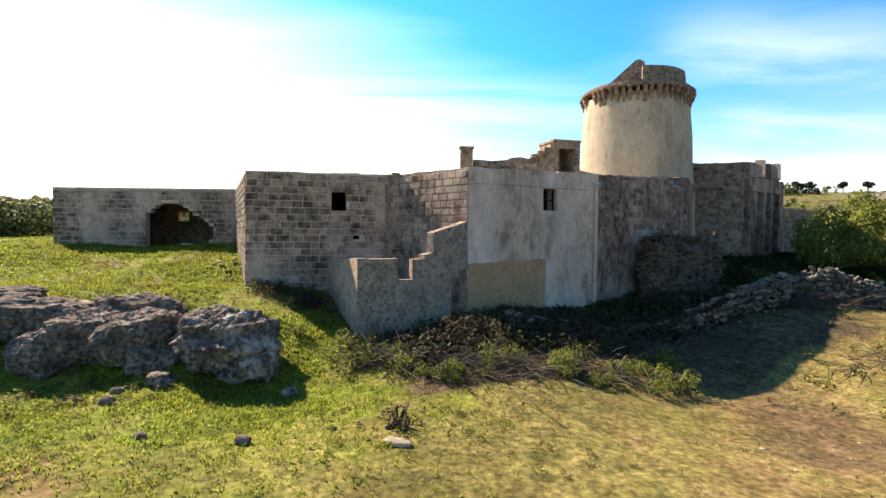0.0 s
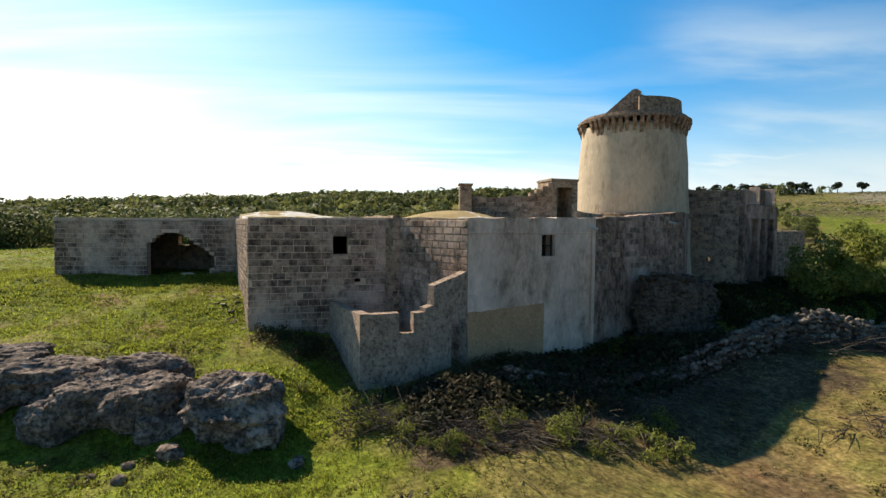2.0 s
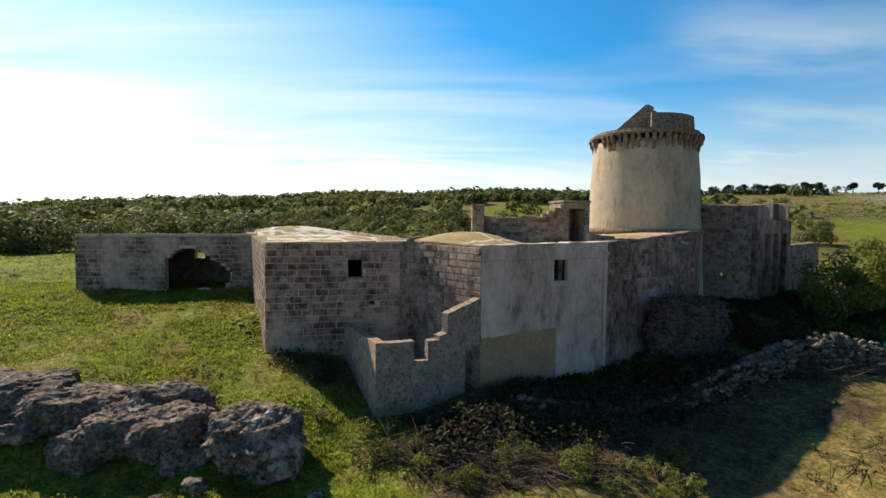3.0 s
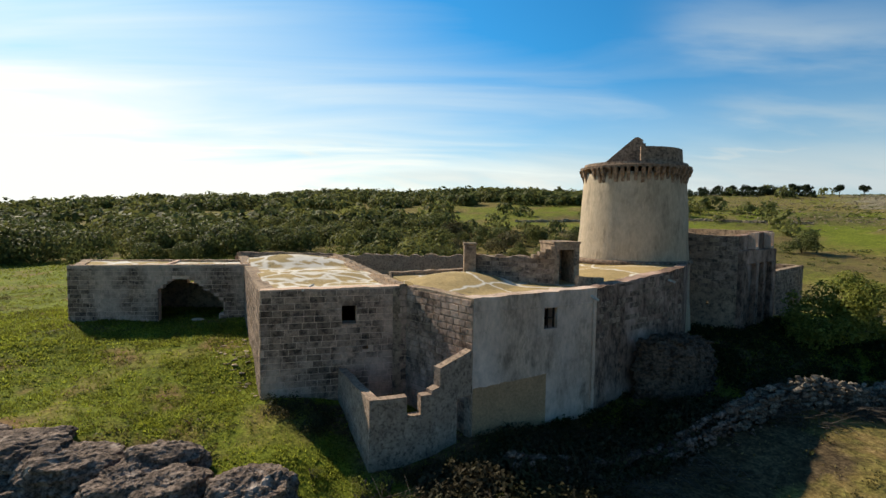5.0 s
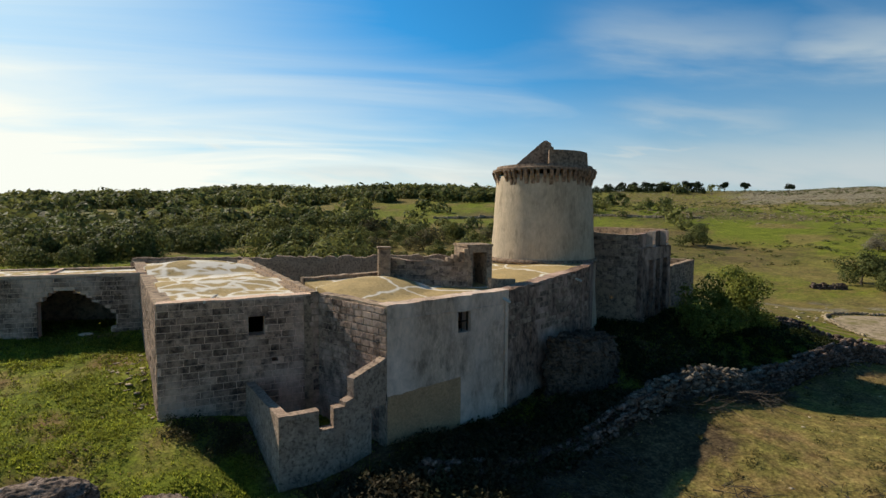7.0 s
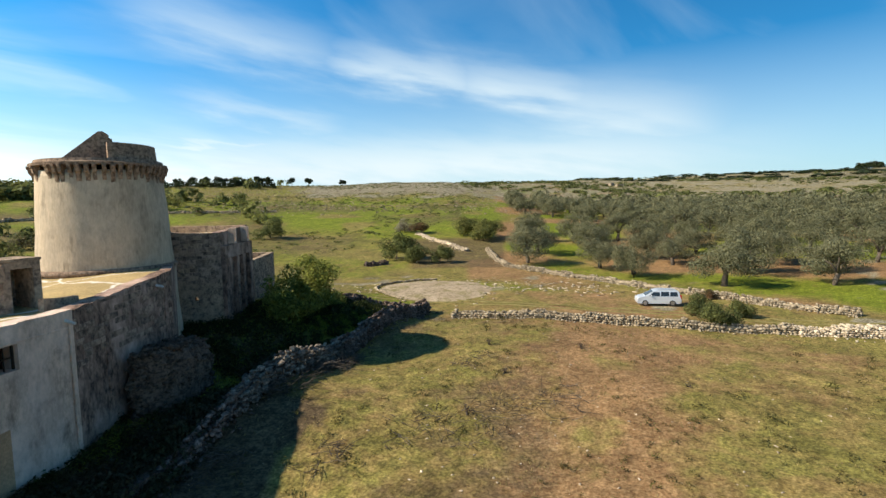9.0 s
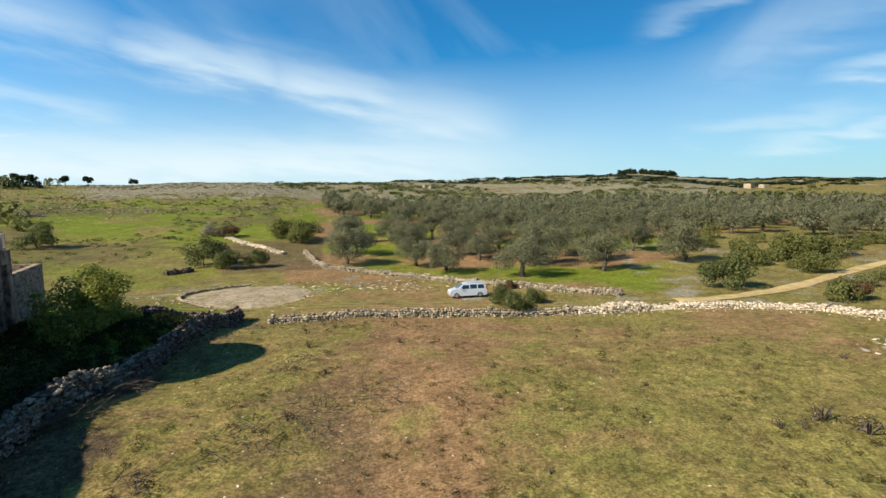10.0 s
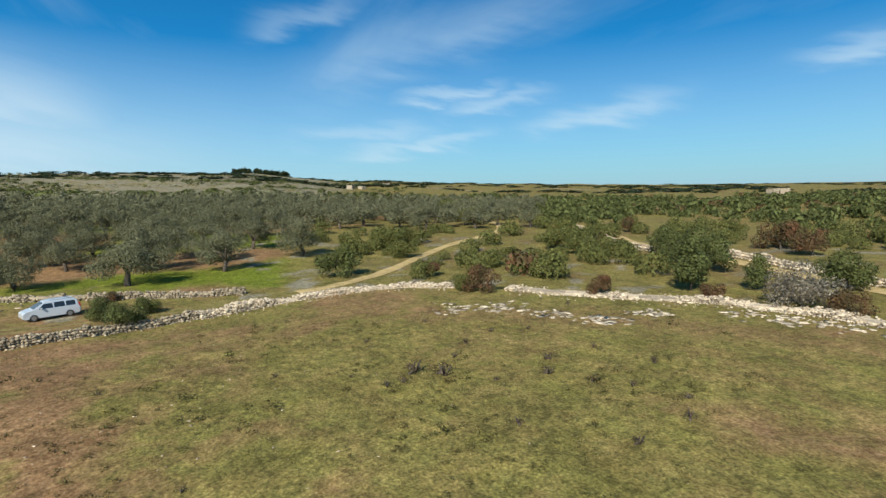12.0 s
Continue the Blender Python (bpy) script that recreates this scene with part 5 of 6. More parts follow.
def dry_wall(poly, height, width, label, mat, seed, size=0.3, singles=None, ruin=0.25, group=""):
    """A dry-stone wall along a line: faces of loose stones round a rubble core, uneven on top."""
    g = random.Random(seed)
    x, y = poly[0]
    t = thing("dry_stone_wall", (x, y, ground(x, y)), label, "stone wall", group)
    heap, singles_left = Heap(), 290
    cores = []
    for (x0, y0), (x1, y1) in zip(poly, poly[1:]):
        zb = min(ground(x0, y0), ground(x1, y1))
        nx, ny = (y1 - y0), -(x1 - x0)
        q = math.hypot(nx, ny)
        ox, oy = nx / q * width * 0.28, ny / q * width * 0.28
        cores.append(wall_bm((x0 + ox, y0 + oy), (x1 + ox, y1 + oy), zb - 0.3, ground(x0, y0) + height * (0.62 if width < 1.5 else 0.3), ground(x1, y1) + height * (0.62 if width < 1.5 else 0.3), width * 0.56, (), 0.12, g))
    part("core", join_bm(*cores), mat, t)
    for px, py, yaw in along(poly, size * 0.82):
        z0 = ground(px, py)
        top = height * (1 - ruin * (0.5 + 0.9 * noise.noise((px * 0.35, py * 0.35, seed))) - 0.12 * g.random())
        rows = max(1, int(top / (size * 0.62)))
        for side in (-1, 1, 0) if width < 1.5 else (-1, -0.62, -0.3, 0, 0.3, 0.62, 1):
            for r in range(rows) if abs(side) == 1 else (rows - 1, rows) if width < 1.5 else (max(0, rows - 1),):
                z = z0 + (r + 0.4) * size * 0.62
                off = side * width * (0.5 - 0.12 * r / max(1, rows)) + g.uniform(-0.05, 0.05)
                s = size * g.uniform(0.65, 1.35) * (1.15 if r >= rows - 1 else 1)
                cx, cy = px - math.sin(yaw) * off + g.uniform(-0.06, 0.06), py + math.cos(yaw) * off + g.uniform(-0.06, 0.06)
                m = Matrix.Translation((cx, cy, z)) @ Matrix.Rotation(yaw + g.uniform(-0.5, 0.5), 4, "Z") @ Matrix.Rotation(g.uniform(-0.4, 0.4), 4, "X") @ Matrix.Diagonal((s, s, s, 1))
                k = g.randrange(10)
                if singles and singles_left and side != 1 and singles[0] < px < singles[1]:
                    singles_left -= 1
                    ob = new("stone", STONES[k])
                    under(ob, t)
                    ob.matrix_basis = m
                else:
                    heap.add(m, k)
        # fallen stones at the foot
        for _ in range(1 if g.random() < ruin * 2 else 0):
            off = g.choice((-1, 1)) * width * g.uniform(0.6, 1.3)
            cx, cy = px - math.sin(yaw) * off, py + math.cos(yaw) * off
            s = size * g.uniform(0.4, 1.0)
            heap.add(Matrix.Translation((cx, cy, ground(cx, cy) + s * 0.15)) @ Matrix.Rotation(g.random() * 6, 4, "Z") @ Matrix.Diagonal((s, s, s, 1)), g.randrange(10))
    ob = under(heap.make("stones", mat), t)
    ob["kind"] = "stuff"
    return t


# rubble facing of the cistern
g = random.Random(77)
face = Heap()
for p in cist.children[0].data.polygons:
    c = p.center
    if c.z < -1.2 or p.area < 0.002 or g.random() > 0.75:
        continue
    s = g.uniform(0.16, 0.55)
    face.add(Matrix.Translation(c + Vector((g.uniform(-0.1, 0.1), g.uniform(-0.1, 0.1), g.uniform(-0.16, 0.16)))) @ Matrix.Rotation(g.random() * 6.3, 4, "Z") @ Matrix.Rotation(g.uniform(-0.6, 0.6), 4, "X") @ Matrix.Diagonal((s, s * 0.9, s * 0.8, 1)), g.randrange(10))
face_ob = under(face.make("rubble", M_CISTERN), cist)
face_ob["kind"] = "stuff"


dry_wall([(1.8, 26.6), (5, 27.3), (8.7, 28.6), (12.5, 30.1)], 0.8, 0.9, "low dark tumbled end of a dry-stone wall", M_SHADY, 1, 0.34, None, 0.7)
dry_wall([(12.5, 30.1), (14.5, 31.0), (24, 34.2), (32, 36.3), (41, 38.8)], 1.7, 0.95, "long lichened dry-stone wall, darkened for its shade, with uneven coping stones", M_SHADY, 11, 0.36, (12, 25), 0.35)
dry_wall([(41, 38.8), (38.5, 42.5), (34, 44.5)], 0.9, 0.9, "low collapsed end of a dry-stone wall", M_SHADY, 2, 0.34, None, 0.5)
dry_wall([(39.5, 34.5), (41.2, 30), (42.7, 26), (44.6, 18.5), (46.5, 12.5), (48.5, 7)], 0.85, 0.9, "low grey dry-stone field wall", M_STONES, 3, 0.29, None, 0.35, "field walls")
dry_wall([(48.5, 7), (51, 0.5), (52.8, -7), (52.3, -15), (47.5, -20.5)], 0.85, 1.9, "broad tumbled field wall of pale stones", M_PALE, 4, 0.25, None, 0.7, "field walls")
dry_wall([(44.5, -23.6), (39.7, -27.4), (34.7, -32.5), (29.1, -37.5), (22, -40), (14, -41)], 0.8, 2.4, "collapsed field wall of pale stones", M_PALE, 5, 0.25, None, 0.8, "field walls")
dry_wall([(86.8, 57), (78, 50.5), (72.7, 45.6), (70.9, 39.9), (68.3, 28.1), (63.9, 19.2), (60.1, 9.5), (58, 2)], 0.8, 0.8, "low weathered wall along the olive grove", M_STONES, 6, 0.32, None, 0.4, "field walls")
dry_wall([(62, 66.5), (65.5, 64.5)], 0.9, 0.8, "dark stump of a dry-stone wall", M_SHADY, 17, 0.36, None, 0.5, "field walls")
dry_wall([(100, 84), (93, 74), (89.8, 67.3), (84, 60)], 0.7, 1.0, "broken low wall of pale stones", M_PALE, 7, 0.36, None, 0.7, "field walls")
dry_wall([(57, -60.5), (68, -63), (83, -71.5), (98, -78)], 0.9, 0.9, "pale wall among the scrub", M_PALE, 8, 0.5, None, 0.3, "field walls")
dry_wall([(8, -54), (24, -57), (39, -63), (52, -68)], 1.0, 1.0, "pale wall beside a lane", M_PALE, 9, 0.5, None, 0.3, "field walls")
dry_wall([(110, 150), (70, 172), (30, 178)], 0.8, 0.8, "thin field boundary of grey stones", M_STONES, 10, 0.6, None, 0.5, "field walls")


def strewn(name, label, mat, centres, count, reach, size, seed, flat=0.5):
    g, heap = random.Random(seed), Heap()
    for _ in range(count):
        cx, cy = centres[g.randrange(len(centres))]
        x, y = cx + g.gauss(0, reach), cy + g.gauss(0, reach)
        s = size * g.uniform(0.35, 1.5)
        heap.add(Matrix.Translation((x, y, ground(x, y) + s * 0.05)) @ Matrix.Rotation(g.random() * 6.3, 4, "Z") @ Matrix.Diagonal((s * 1.2, s, s * flat, 1)), g.randrange(10))
    return tagged(heap.make(name, mat), label, "stones", kind="stuff")


strewn("strewn_slabs", "flat pale limestone slabs breaking through the turf", M_PALE, [(39, -13.8), (37.6, -17.3), (36.5, -18.5), (33, -20.5), (30.1, -22), (29, -23), (29.4, -28.3), (25, -34.5), (22, -36), (18.7, -37.2), (14, -37)], 330, 1.0, 0.55, 1, 0.2)
strewn("path_stones", "flat stones of a worn path along the wall", M_STONES, [(-10.3, 33.4), (-11.2, 36.0), (-12.2, 38.5)], 60, 0.7, 0.3, 5, 0.25)
strewn("field_stones", "small stones lying about the field", M_PALE, [(16, 14), (22, 10), (14, 20), (20, 22), (30, 18), (32, 6), (26, -4), (10, 14), (36, 24)], 230, 5.0, 0.11, 2, 0.5)
strewn("hill_stones", "grey limestone boulders over the far hillside", M_STONES, [(230 * math.sin(radians(b)) * k, 8 + 230 * math.cos(radians(b)) * k) for b in range(30, 70, 3) for k in (0.85, 1.05, 1.18, 1.3)], 6500, 13, 0.7, 3, 0.45)
strewn("floor_stones", "pale bedrock round the threshing floor", M_PALE, [(50, 44), (54, 46), (56, 40), (60, 34), (62, 28), (48, 48)], 620, 3.2, 0.36, 4, 0.22)


def rock_mesh(seed, subdiv=4, squash=(1, 1, 1)):
    """A weathered lump: broad facets cut by bedding cracks, with solution pits over them."""
    bm = bmesh.new()
    bmesh.ops.create_icosphere(bm, subdivisions=subdiv, radius=1)
    off = Vector((seed * 3.7, seed * 1.3, seed * 0.6))
    for v in bm.verts:
        p = v.co.copy()
        q = Vector((p.x * squash[0], p.y * squash[1], p.z * squash[2])) / max(0.5, squash[2]) + off
        d = 0.3 * noise.noise(q * 0.75) + 0.3 * (0.2 - abs(noise.noise(Vector((q.x * 0.9, q.y * 0.9, q.z * 1.9)) + off))) + 0.13 * (0.2 - abs(noise.noise(q * 2.2)))
        d += 0.06 * noise.noise(q * 5) + 0.04 * noise.noise(q * 11) + 0.02 * noise.noise(q * 23)
        f = 1.0 if p.z < 0.2 else 1 - 0.25 * (p.z - 0.2)
        v.co = Vector((p.x * squash[0], p.y * squash[1], p.z * squash[2] * f)) * (0.98 + d)
    me = bpy.data.meshes.new("rock")
    bm.to_mesh(me)
    bm.free()
    me.materials.append(M_ROCK)
    return me


for i, (x, y, top, rx, ry, turn) in enumerate(((-7.25, 24.3, 0.3, 1.6, 1.45, -0.15), (-9.9, 24.7, 0.1, 1.25, 1.2, 0.2), (-11.7, 25.2, 0.25, 1.5, 1.3, 0.5), (-13.9, 25.9, 0.35, 1.5, 1.3, 0.9), (-16.2, 26.5, 0.5, 1.7, 1.5, 0.3), (-19.0, 27.1, 0.5, 1.9, 1.6, 0.1), (-9.2, 23.8, -0.95, 0.75, 0.6, 0.6), (-12.6, 24.4, -0.55, 1.1, 0.8, 0.3), (-15.2, 25.0, -0.35, 1.2, 0.9, 0.4), (-6.4, 23.8, -0.9, 0.85, 0.8, 0.4), (-10.9, 26.3, 0.35, 1.6, 1.0, 0.1), (-21.5, 27.8, 0.3, 1.7, 1.4, 0.2))):
    low = ground(x, y) - 0.5
    half = (top + 0.1 - low) / 2
    ob = new("boulder", rock_mesh(i, 6 if i < 3 else 5, (rx, ry, half)))
    ob.location, ob.rotation_euler = (x, y, low + half * 0.95), (0, 0, turn)
    tagged(ob, "weathered dark limestone boulder in a grassy ledge", "boulder", "rock ledge")
for i, (x, y, s) in enumerate(((-8.4, 22.6, 0.36), (-4.9, 22.6, 0.27), (-4.9, 22.9, 0.15), (-9.3, 22.2, 0.18), (-9.1, 21.4, 0.2), (-7.1, 19.1, 0.15), (-4.9, 18.8, 0.2), (-10.1, 21.9, 0.15), (-11.6, 19.5, 0.25), (-3.2, 19.6, 0.08))):
    ob = new("loose_rock", rock_mesh(20 + i, 3, (s, s * 0.85, s * 0.8)))
    ob.location = (x, y, ground(x, y) + s * 0.25)
    tagged(ob, "rounded grey limestone lump lying in grass", "rock", "loose rocks")
slab = new("stone_slab", rock_mesh(40, 3, (0.34, 0.16, 0.09)))
slab.location, slab.rotation_euler = (-1.8, 18.6, ground(-1.8, 18.6) + 0.05), (0, 0, -0.4)
slab.data.materials[0] = M_STONES
tagged(slab, "pale flat stone slab lying in grass", "stone slab")

lying = new("stone_slab", rock_mesh(41, 3, (0.42, 0.25, 0.1)))
lying.location, lying.rotation_euler = (-16.6, 43.2, ground(-16.6, 43.2) + 0.1), (0, 0, 0.2)
lying.data.materials[0] = M_PALE
tagged(lying, "pale flat slab lying at the broken archway", "stone slab")

# ---- stone blocks of the masonry ----
RB = random.Random(9)
courses(A0, A1, -1.2, 5.02, 5.12, front_holes, house, RB, 0.31, 0.56, 0.0)
courses(A1, B0, -0.9, 5.12, 5.06, [], plastered, RB, 0.31, 0.5, 0.0)
courses(L0, L1, 1.0, 4.8, 4.9, arch, wing, RB, 0.3, 0.56, 0.0)
courses(A3, A0, -0.6, 5.05, 4.92, [], house, RB, 0.31, 0.56, 0.05, "blockwork")
courses((15.6, 49.0), N0, 3.6, 7.8, 7.4, [], annex, RB, 0.31, 0.6, 0.08, "blockwork")
courses((1.55, 37.35), (5.6, 35.35), 5.0, 6.3, 6.4, [], ruin, RB, 0.27, 0.5, 0.1, "blockwork")
courses(B1, B2, 2.6, 5.1, 5.6, [], plastered, RB, 0.31, 0.55, 0.45, "blockwork")
courses(Y0, Y1, 0.2, 4.5, 4.55, [(5.2, 6.2, -0.6, 1.9)], yard, RB, 0.31, 0.55, 0.05, "blockwork")

# ---- brushwood, weeds and grass ----
def brush_pile(x, y, reach, high, count, seed, mat=M_TWIG):
    g = random.Random(seed)
    vs, fs, n = [], [], 0
    for _ in range(count):
        a = g.random() * 6.283
        r = reach * math.sqrt(g.random())
        cx, cy = x + 1.5 * r * math.cos(a), y + 0.8 * r * math.sin(a)
        z = ground(cx, cy) + high * g.random() * (1 - 0.5 * r / reach)
        L, b, tilt = g.uniform(0.5, 1.5), g.random() * 6.283, g.uniform(-0.25, 0.7)
        d = Vector((math.cos(b), math.sin(b), tilt)).normalized()
        bend = Vector((g.uniform(-0.25, 0.25), g.uniform(-0.25, 0.25), g.uniform(-0.3, 0.1)))
        w = g.uniform(0.008, 0.022)
        p = Vector((cx, cy, z))
        pts = [p, p + d * L * 0.5 + bend * 0.4, p + d * L + bend * 1.2]
        side = d.cross(Vector((0, 0, 1))).normalized() * w
        up = Vector((0, 0, w * 1.6))
        for i, q in enumerate(pts):
            k = 1 - 0.4 * i
            vs += [q - side * k, q + side * k, q + up * k]
        for i in range(2):
            o = n + i * 3
            for c in range(3):
                e = (c + 1) % 3
                fs.append((o + c, o + e, o + 3 + e, o + 3 + c))
        n += 9
    ob = new("brushwood", fast_mesh("brushwood", np.array(vs), np.array(fs), mat))
    return tagged(ob, "tangled heap of dry cut branches", "brushwood", kind="stuff")


for i, (x, y, r, h, c) in enumerate(((-2.8, 24.6, 1.0, 0.5, 170), (-1.0, 23.6, 1.1, 0.4, 200), (1.0, 23.0, 1.1, 0.38, 200), (3.2, 23.3, 1.1, 0.35, 180), (6.3, 25.6, 1.3, 0.4, 150), (9.5, 27.3, 1.4, 0.4, 150), (16.5, 30.3, 1.2, 0.5, 150), (20.0, 31.7, 1.4, 0.7, 240), (22.8, 32.6, 1.2, 0.6, 200), (13, 24, 1.0, 0.2, 60), (20, 20, 2.2, 0.25, 110), (24, 17.5, 1.8, 0.2, 80), (17, 22.5, 1.5, 0.2, 60), (27, 25, 1.4, 0.25, 70))):
    brush_pile(x, y, r, h, c, 100 + i)
WEED = plant("weed", "light-green broad-leaved weed among cut branches", "weed", 91, 0.35, 0.75, 0.1, 8, 0.22, 420, 0.042, M_FIG, None, "weeds")
for i in range(52):
    x = rng.uniform(-5.5, 7.0)
    put(WEED, x, 22.9 + 0.5 * math.sin(x) + rng.uniform(-0.6, 1.6) + (1.8 if x < -2 else 0), rng.uniform(0.4, 0.95), rng.random() * 6, 0.02)
DEAD = plant("dead_shrub", "withered red-brown shrub in short grass", "shrub", 92, 0.6, 0.42, 0.03, 9, 0.2, 150, 0.035, leaf_material("withered", (0.12, 0.075, 0.05), (0.075, 0.05, 0.03), 0.4), None, "dead shrubs")
for x, y, s in ((-1.95, 19.4, 1.0), (-1.6, 19.2, 0.6), (-11.8, 18.2, 1.1), (24.3, -2.2, 0.9), (24.6, -5.6, 1.6), (18, 8, 0.5), (28.6, 3.2, 0.6), (13, -13, 0.9), (20, 21, 0.9), (31, 26, 1.0), (22, -8, 0.5), (17.5, -14, 0.7), (26.5, -1, 0.5), (35, -24, 0.8), (30, -16, 0.6), (25.3, -4.2, 1.5), (24.4, -3.2, 0.8), (27, -8, 0.7), (21.5, -11, 1.1), (23.5, -13, 0.9), (19, -12.5, 0.8), (15, -15, 0.7), (29, -10, 0.9), (31, -13, 0.7), (33, -4, 0.6), (12.5, -9, 0.8), (16.5, -6, 0.7), (36, -10, 0.7), (24, -17, 0.7), (19.5, -18, 0.8), (30, 12, 0.6), (34, 20, 0.9), (26, 22, 0.8)):
    put(DEAD, x, y, s, x * 2, 0.03)
twig = part("pale_twig", tube_bm([(1.1, 20.6, ground(1.1, 20.6) + 0.05), (1.0, 20.9, ground(1, 20.9) + 0.2), (1.35, 20.4, ground(1.35, 20.4) + 0.12), (1.9, 19.4, ground(1.9, 19.4) + 0.03)], 0.025, 0.015, 5), M_STRAW)
tagged(twig, "bleached curved stick lying in grass", "stick")


def grass(name, label, mat, count, seed, chance, h, where):
    g = np.random.default_rng(seed)
    pr = random.Random(seed)
    vs = []
    tries = 0
    while len(vs) < count * 9 and tries < count * 12:
        tries += 1
        b = pr.uniform(*where[:2])
        r = where[2] + (where[3] - where[2]) * pr.random() ** where[4]
        x, y = r * math.sin(radians(b)), 8 + r * math.cos(radians(b))
        if pr.random() > chance(x, y):
            continue
        z = ground(x, y) - 0.02
        for _ in range(3):
            a, q = pr.random() * 6.283, pr.uniform(0.02, 0.12)
            px, py = x + q * math.cos(a), y + q * math.sin(a)
            hh = h * pr.uniform(0.5, 1.5) * (1 + r / 60)
            w = 0.012 * (1 + r / 14)
            c, s = math.cos(a + 1.5) * w, math.sin(a + 1.5) * w
            lean = hh * 0.5
            vs += [(px - c, py - s, z), (px + c, py + s, z), (px + math.cos(a) * lean, py + math.sin(a) * lean, z + hh)]
    V = np.array(vs)
    return tagged(new(name, fast_mesh(name, V, np.arange(len(V)).reshape(-1, 3), mat)), label, "grass", kind="stuff")


grass("green_grass", "short bright green winter grass", M_GRASS, 60000, 1, lambda x, y: cover(x, y)[1] * (1 - 0.8 * cover(x, y)[0]) * (1 - cover(x, y)[3]) * (0.35 + 0.65 * smooth01(0.5 + 1.6 * patchy(x, y, 0.5, 7))), 0.075, (-62, 70, 7, 50, 0.8))
grass("far_meadow_grass", "green grass on the far meadow beyond the house", M_GRASS, 9000, 4, lambda x, y: 0.3 + 0.7 * smooth01(0.5 + 1.6 * patchy(x, y, 0.3, 7)), 0.06, (-66, -14, 47, 96, 0.8))
grass("dry_grass_cover", "thin dry grass and stubble on bare soil", M_STRAW, 13000, 2, lambda x, y: 0.25 + 0.75 * smooth01(patchy(x, y, 0.4, 5) * 2), 0.05, (-40, 150, 7, 48, 0.8))

# dark brambles along the wall and the foot of the house, thickened to deepen the shade
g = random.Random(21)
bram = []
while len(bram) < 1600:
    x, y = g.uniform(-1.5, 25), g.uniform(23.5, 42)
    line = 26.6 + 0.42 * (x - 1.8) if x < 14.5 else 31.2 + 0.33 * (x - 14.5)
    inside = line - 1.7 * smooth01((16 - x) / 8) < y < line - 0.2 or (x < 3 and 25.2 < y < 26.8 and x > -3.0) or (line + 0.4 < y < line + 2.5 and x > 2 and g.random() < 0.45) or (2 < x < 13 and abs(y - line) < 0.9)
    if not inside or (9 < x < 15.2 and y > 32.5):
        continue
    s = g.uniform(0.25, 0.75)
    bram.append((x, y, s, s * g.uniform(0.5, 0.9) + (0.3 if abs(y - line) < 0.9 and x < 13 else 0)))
scatter("brambles", "low dark bramble cover, thickened to deepen the shade", "brambles", leaf_material("bramble_leaves", (0.055, 0.055, 0.025), (0.075, 0.058, 0.036), 0.55), bram, 22, 60, 0.13)

# rank weeds between the wall and the house, added to deepen the shade there
shade_weed_spots = []
while len(shade_weed_spots) < 2300:
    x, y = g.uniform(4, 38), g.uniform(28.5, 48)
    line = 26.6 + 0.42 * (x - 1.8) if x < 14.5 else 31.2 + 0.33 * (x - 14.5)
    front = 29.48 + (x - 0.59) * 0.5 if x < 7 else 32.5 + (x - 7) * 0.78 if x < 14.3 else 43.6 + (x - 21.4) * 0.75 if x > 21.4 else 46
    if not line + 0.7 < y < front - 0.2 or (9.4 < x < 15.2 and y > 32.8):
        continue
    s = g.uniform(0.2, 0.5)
    shade_weed_spots.append((x, y, s, s * g.uniform(0.6, 1.3)))
scatter("nettle_bed", "rank dark-green weeds added to deepen the shade of the house", "weeds", leaf_material("shade_weed_leaves", (0.04, 0.05, 0.014), (0.028, 0.038, 0.012), 0.5), shade_weed_spots, 24, 32, 0.18)
foot = []
while len(foot) < 420:
    x = g.uniform(-8.5, 6)
    y = g.uniform(25.2, 31.2)
    if (x > -5.6 and x < 0.6 and y > 27.0 + 0.0 * x) or (x >= 0.6 and y > 29.2 + 0.45 * (x - 0.6)) or y > 31.4 + 0.12 * (x + 9) or y < 30.6 + 0.62 * (-9 - x):
        continue
    s = g.uniform(0.2, 0.55)
    foot.append((x, y, s, s * g.uniform(0.6, 1.2)))
scatter("wall_foot_weeds", "dull brown-green weeds along the foot of the walls", "weeds", leaf_material("dull_leaves", (0.07, 0.07, 0.028), (0.075, 0.06, 0.03), 0.5), foot, 25, 90, 0.1)

# small weeds dotted over the open field
weeds = []
while len(weeds) < 900:
    b, r = g.uniform(28, 160), 8 + 42 * g.random() ** 0.8
    x, y = r * math.sin(radians(b)), 8 + r * math.cos(radians(b))
    line = 26.6 + 0.42 * (x - 1.8) if x < 14.5 else 31.2 + 0.33 * (x - 14.5)
    if x > 42 or y > line - 0.8 or y < -30 or patchy(x, y, 0.14, 31) < 0.08 - 0.3 * (g.random() < 0.15):
        continue
    s = g.uniform(0.1, 0.34) * (1.6 if g.random() < 0.07 else 1)
    weeds.append((x, y, s, s * g.uniform(0.4, 1.1)))
scatter("field_weeds", "thin brown-green weeds scattered over the field", "weeds", leaf_material("field_weed_leaves", (0.11, 0.105, 0.035), (0.10, 0.075, 0.03), 0.6), weeds, 33, 34, 0.17)

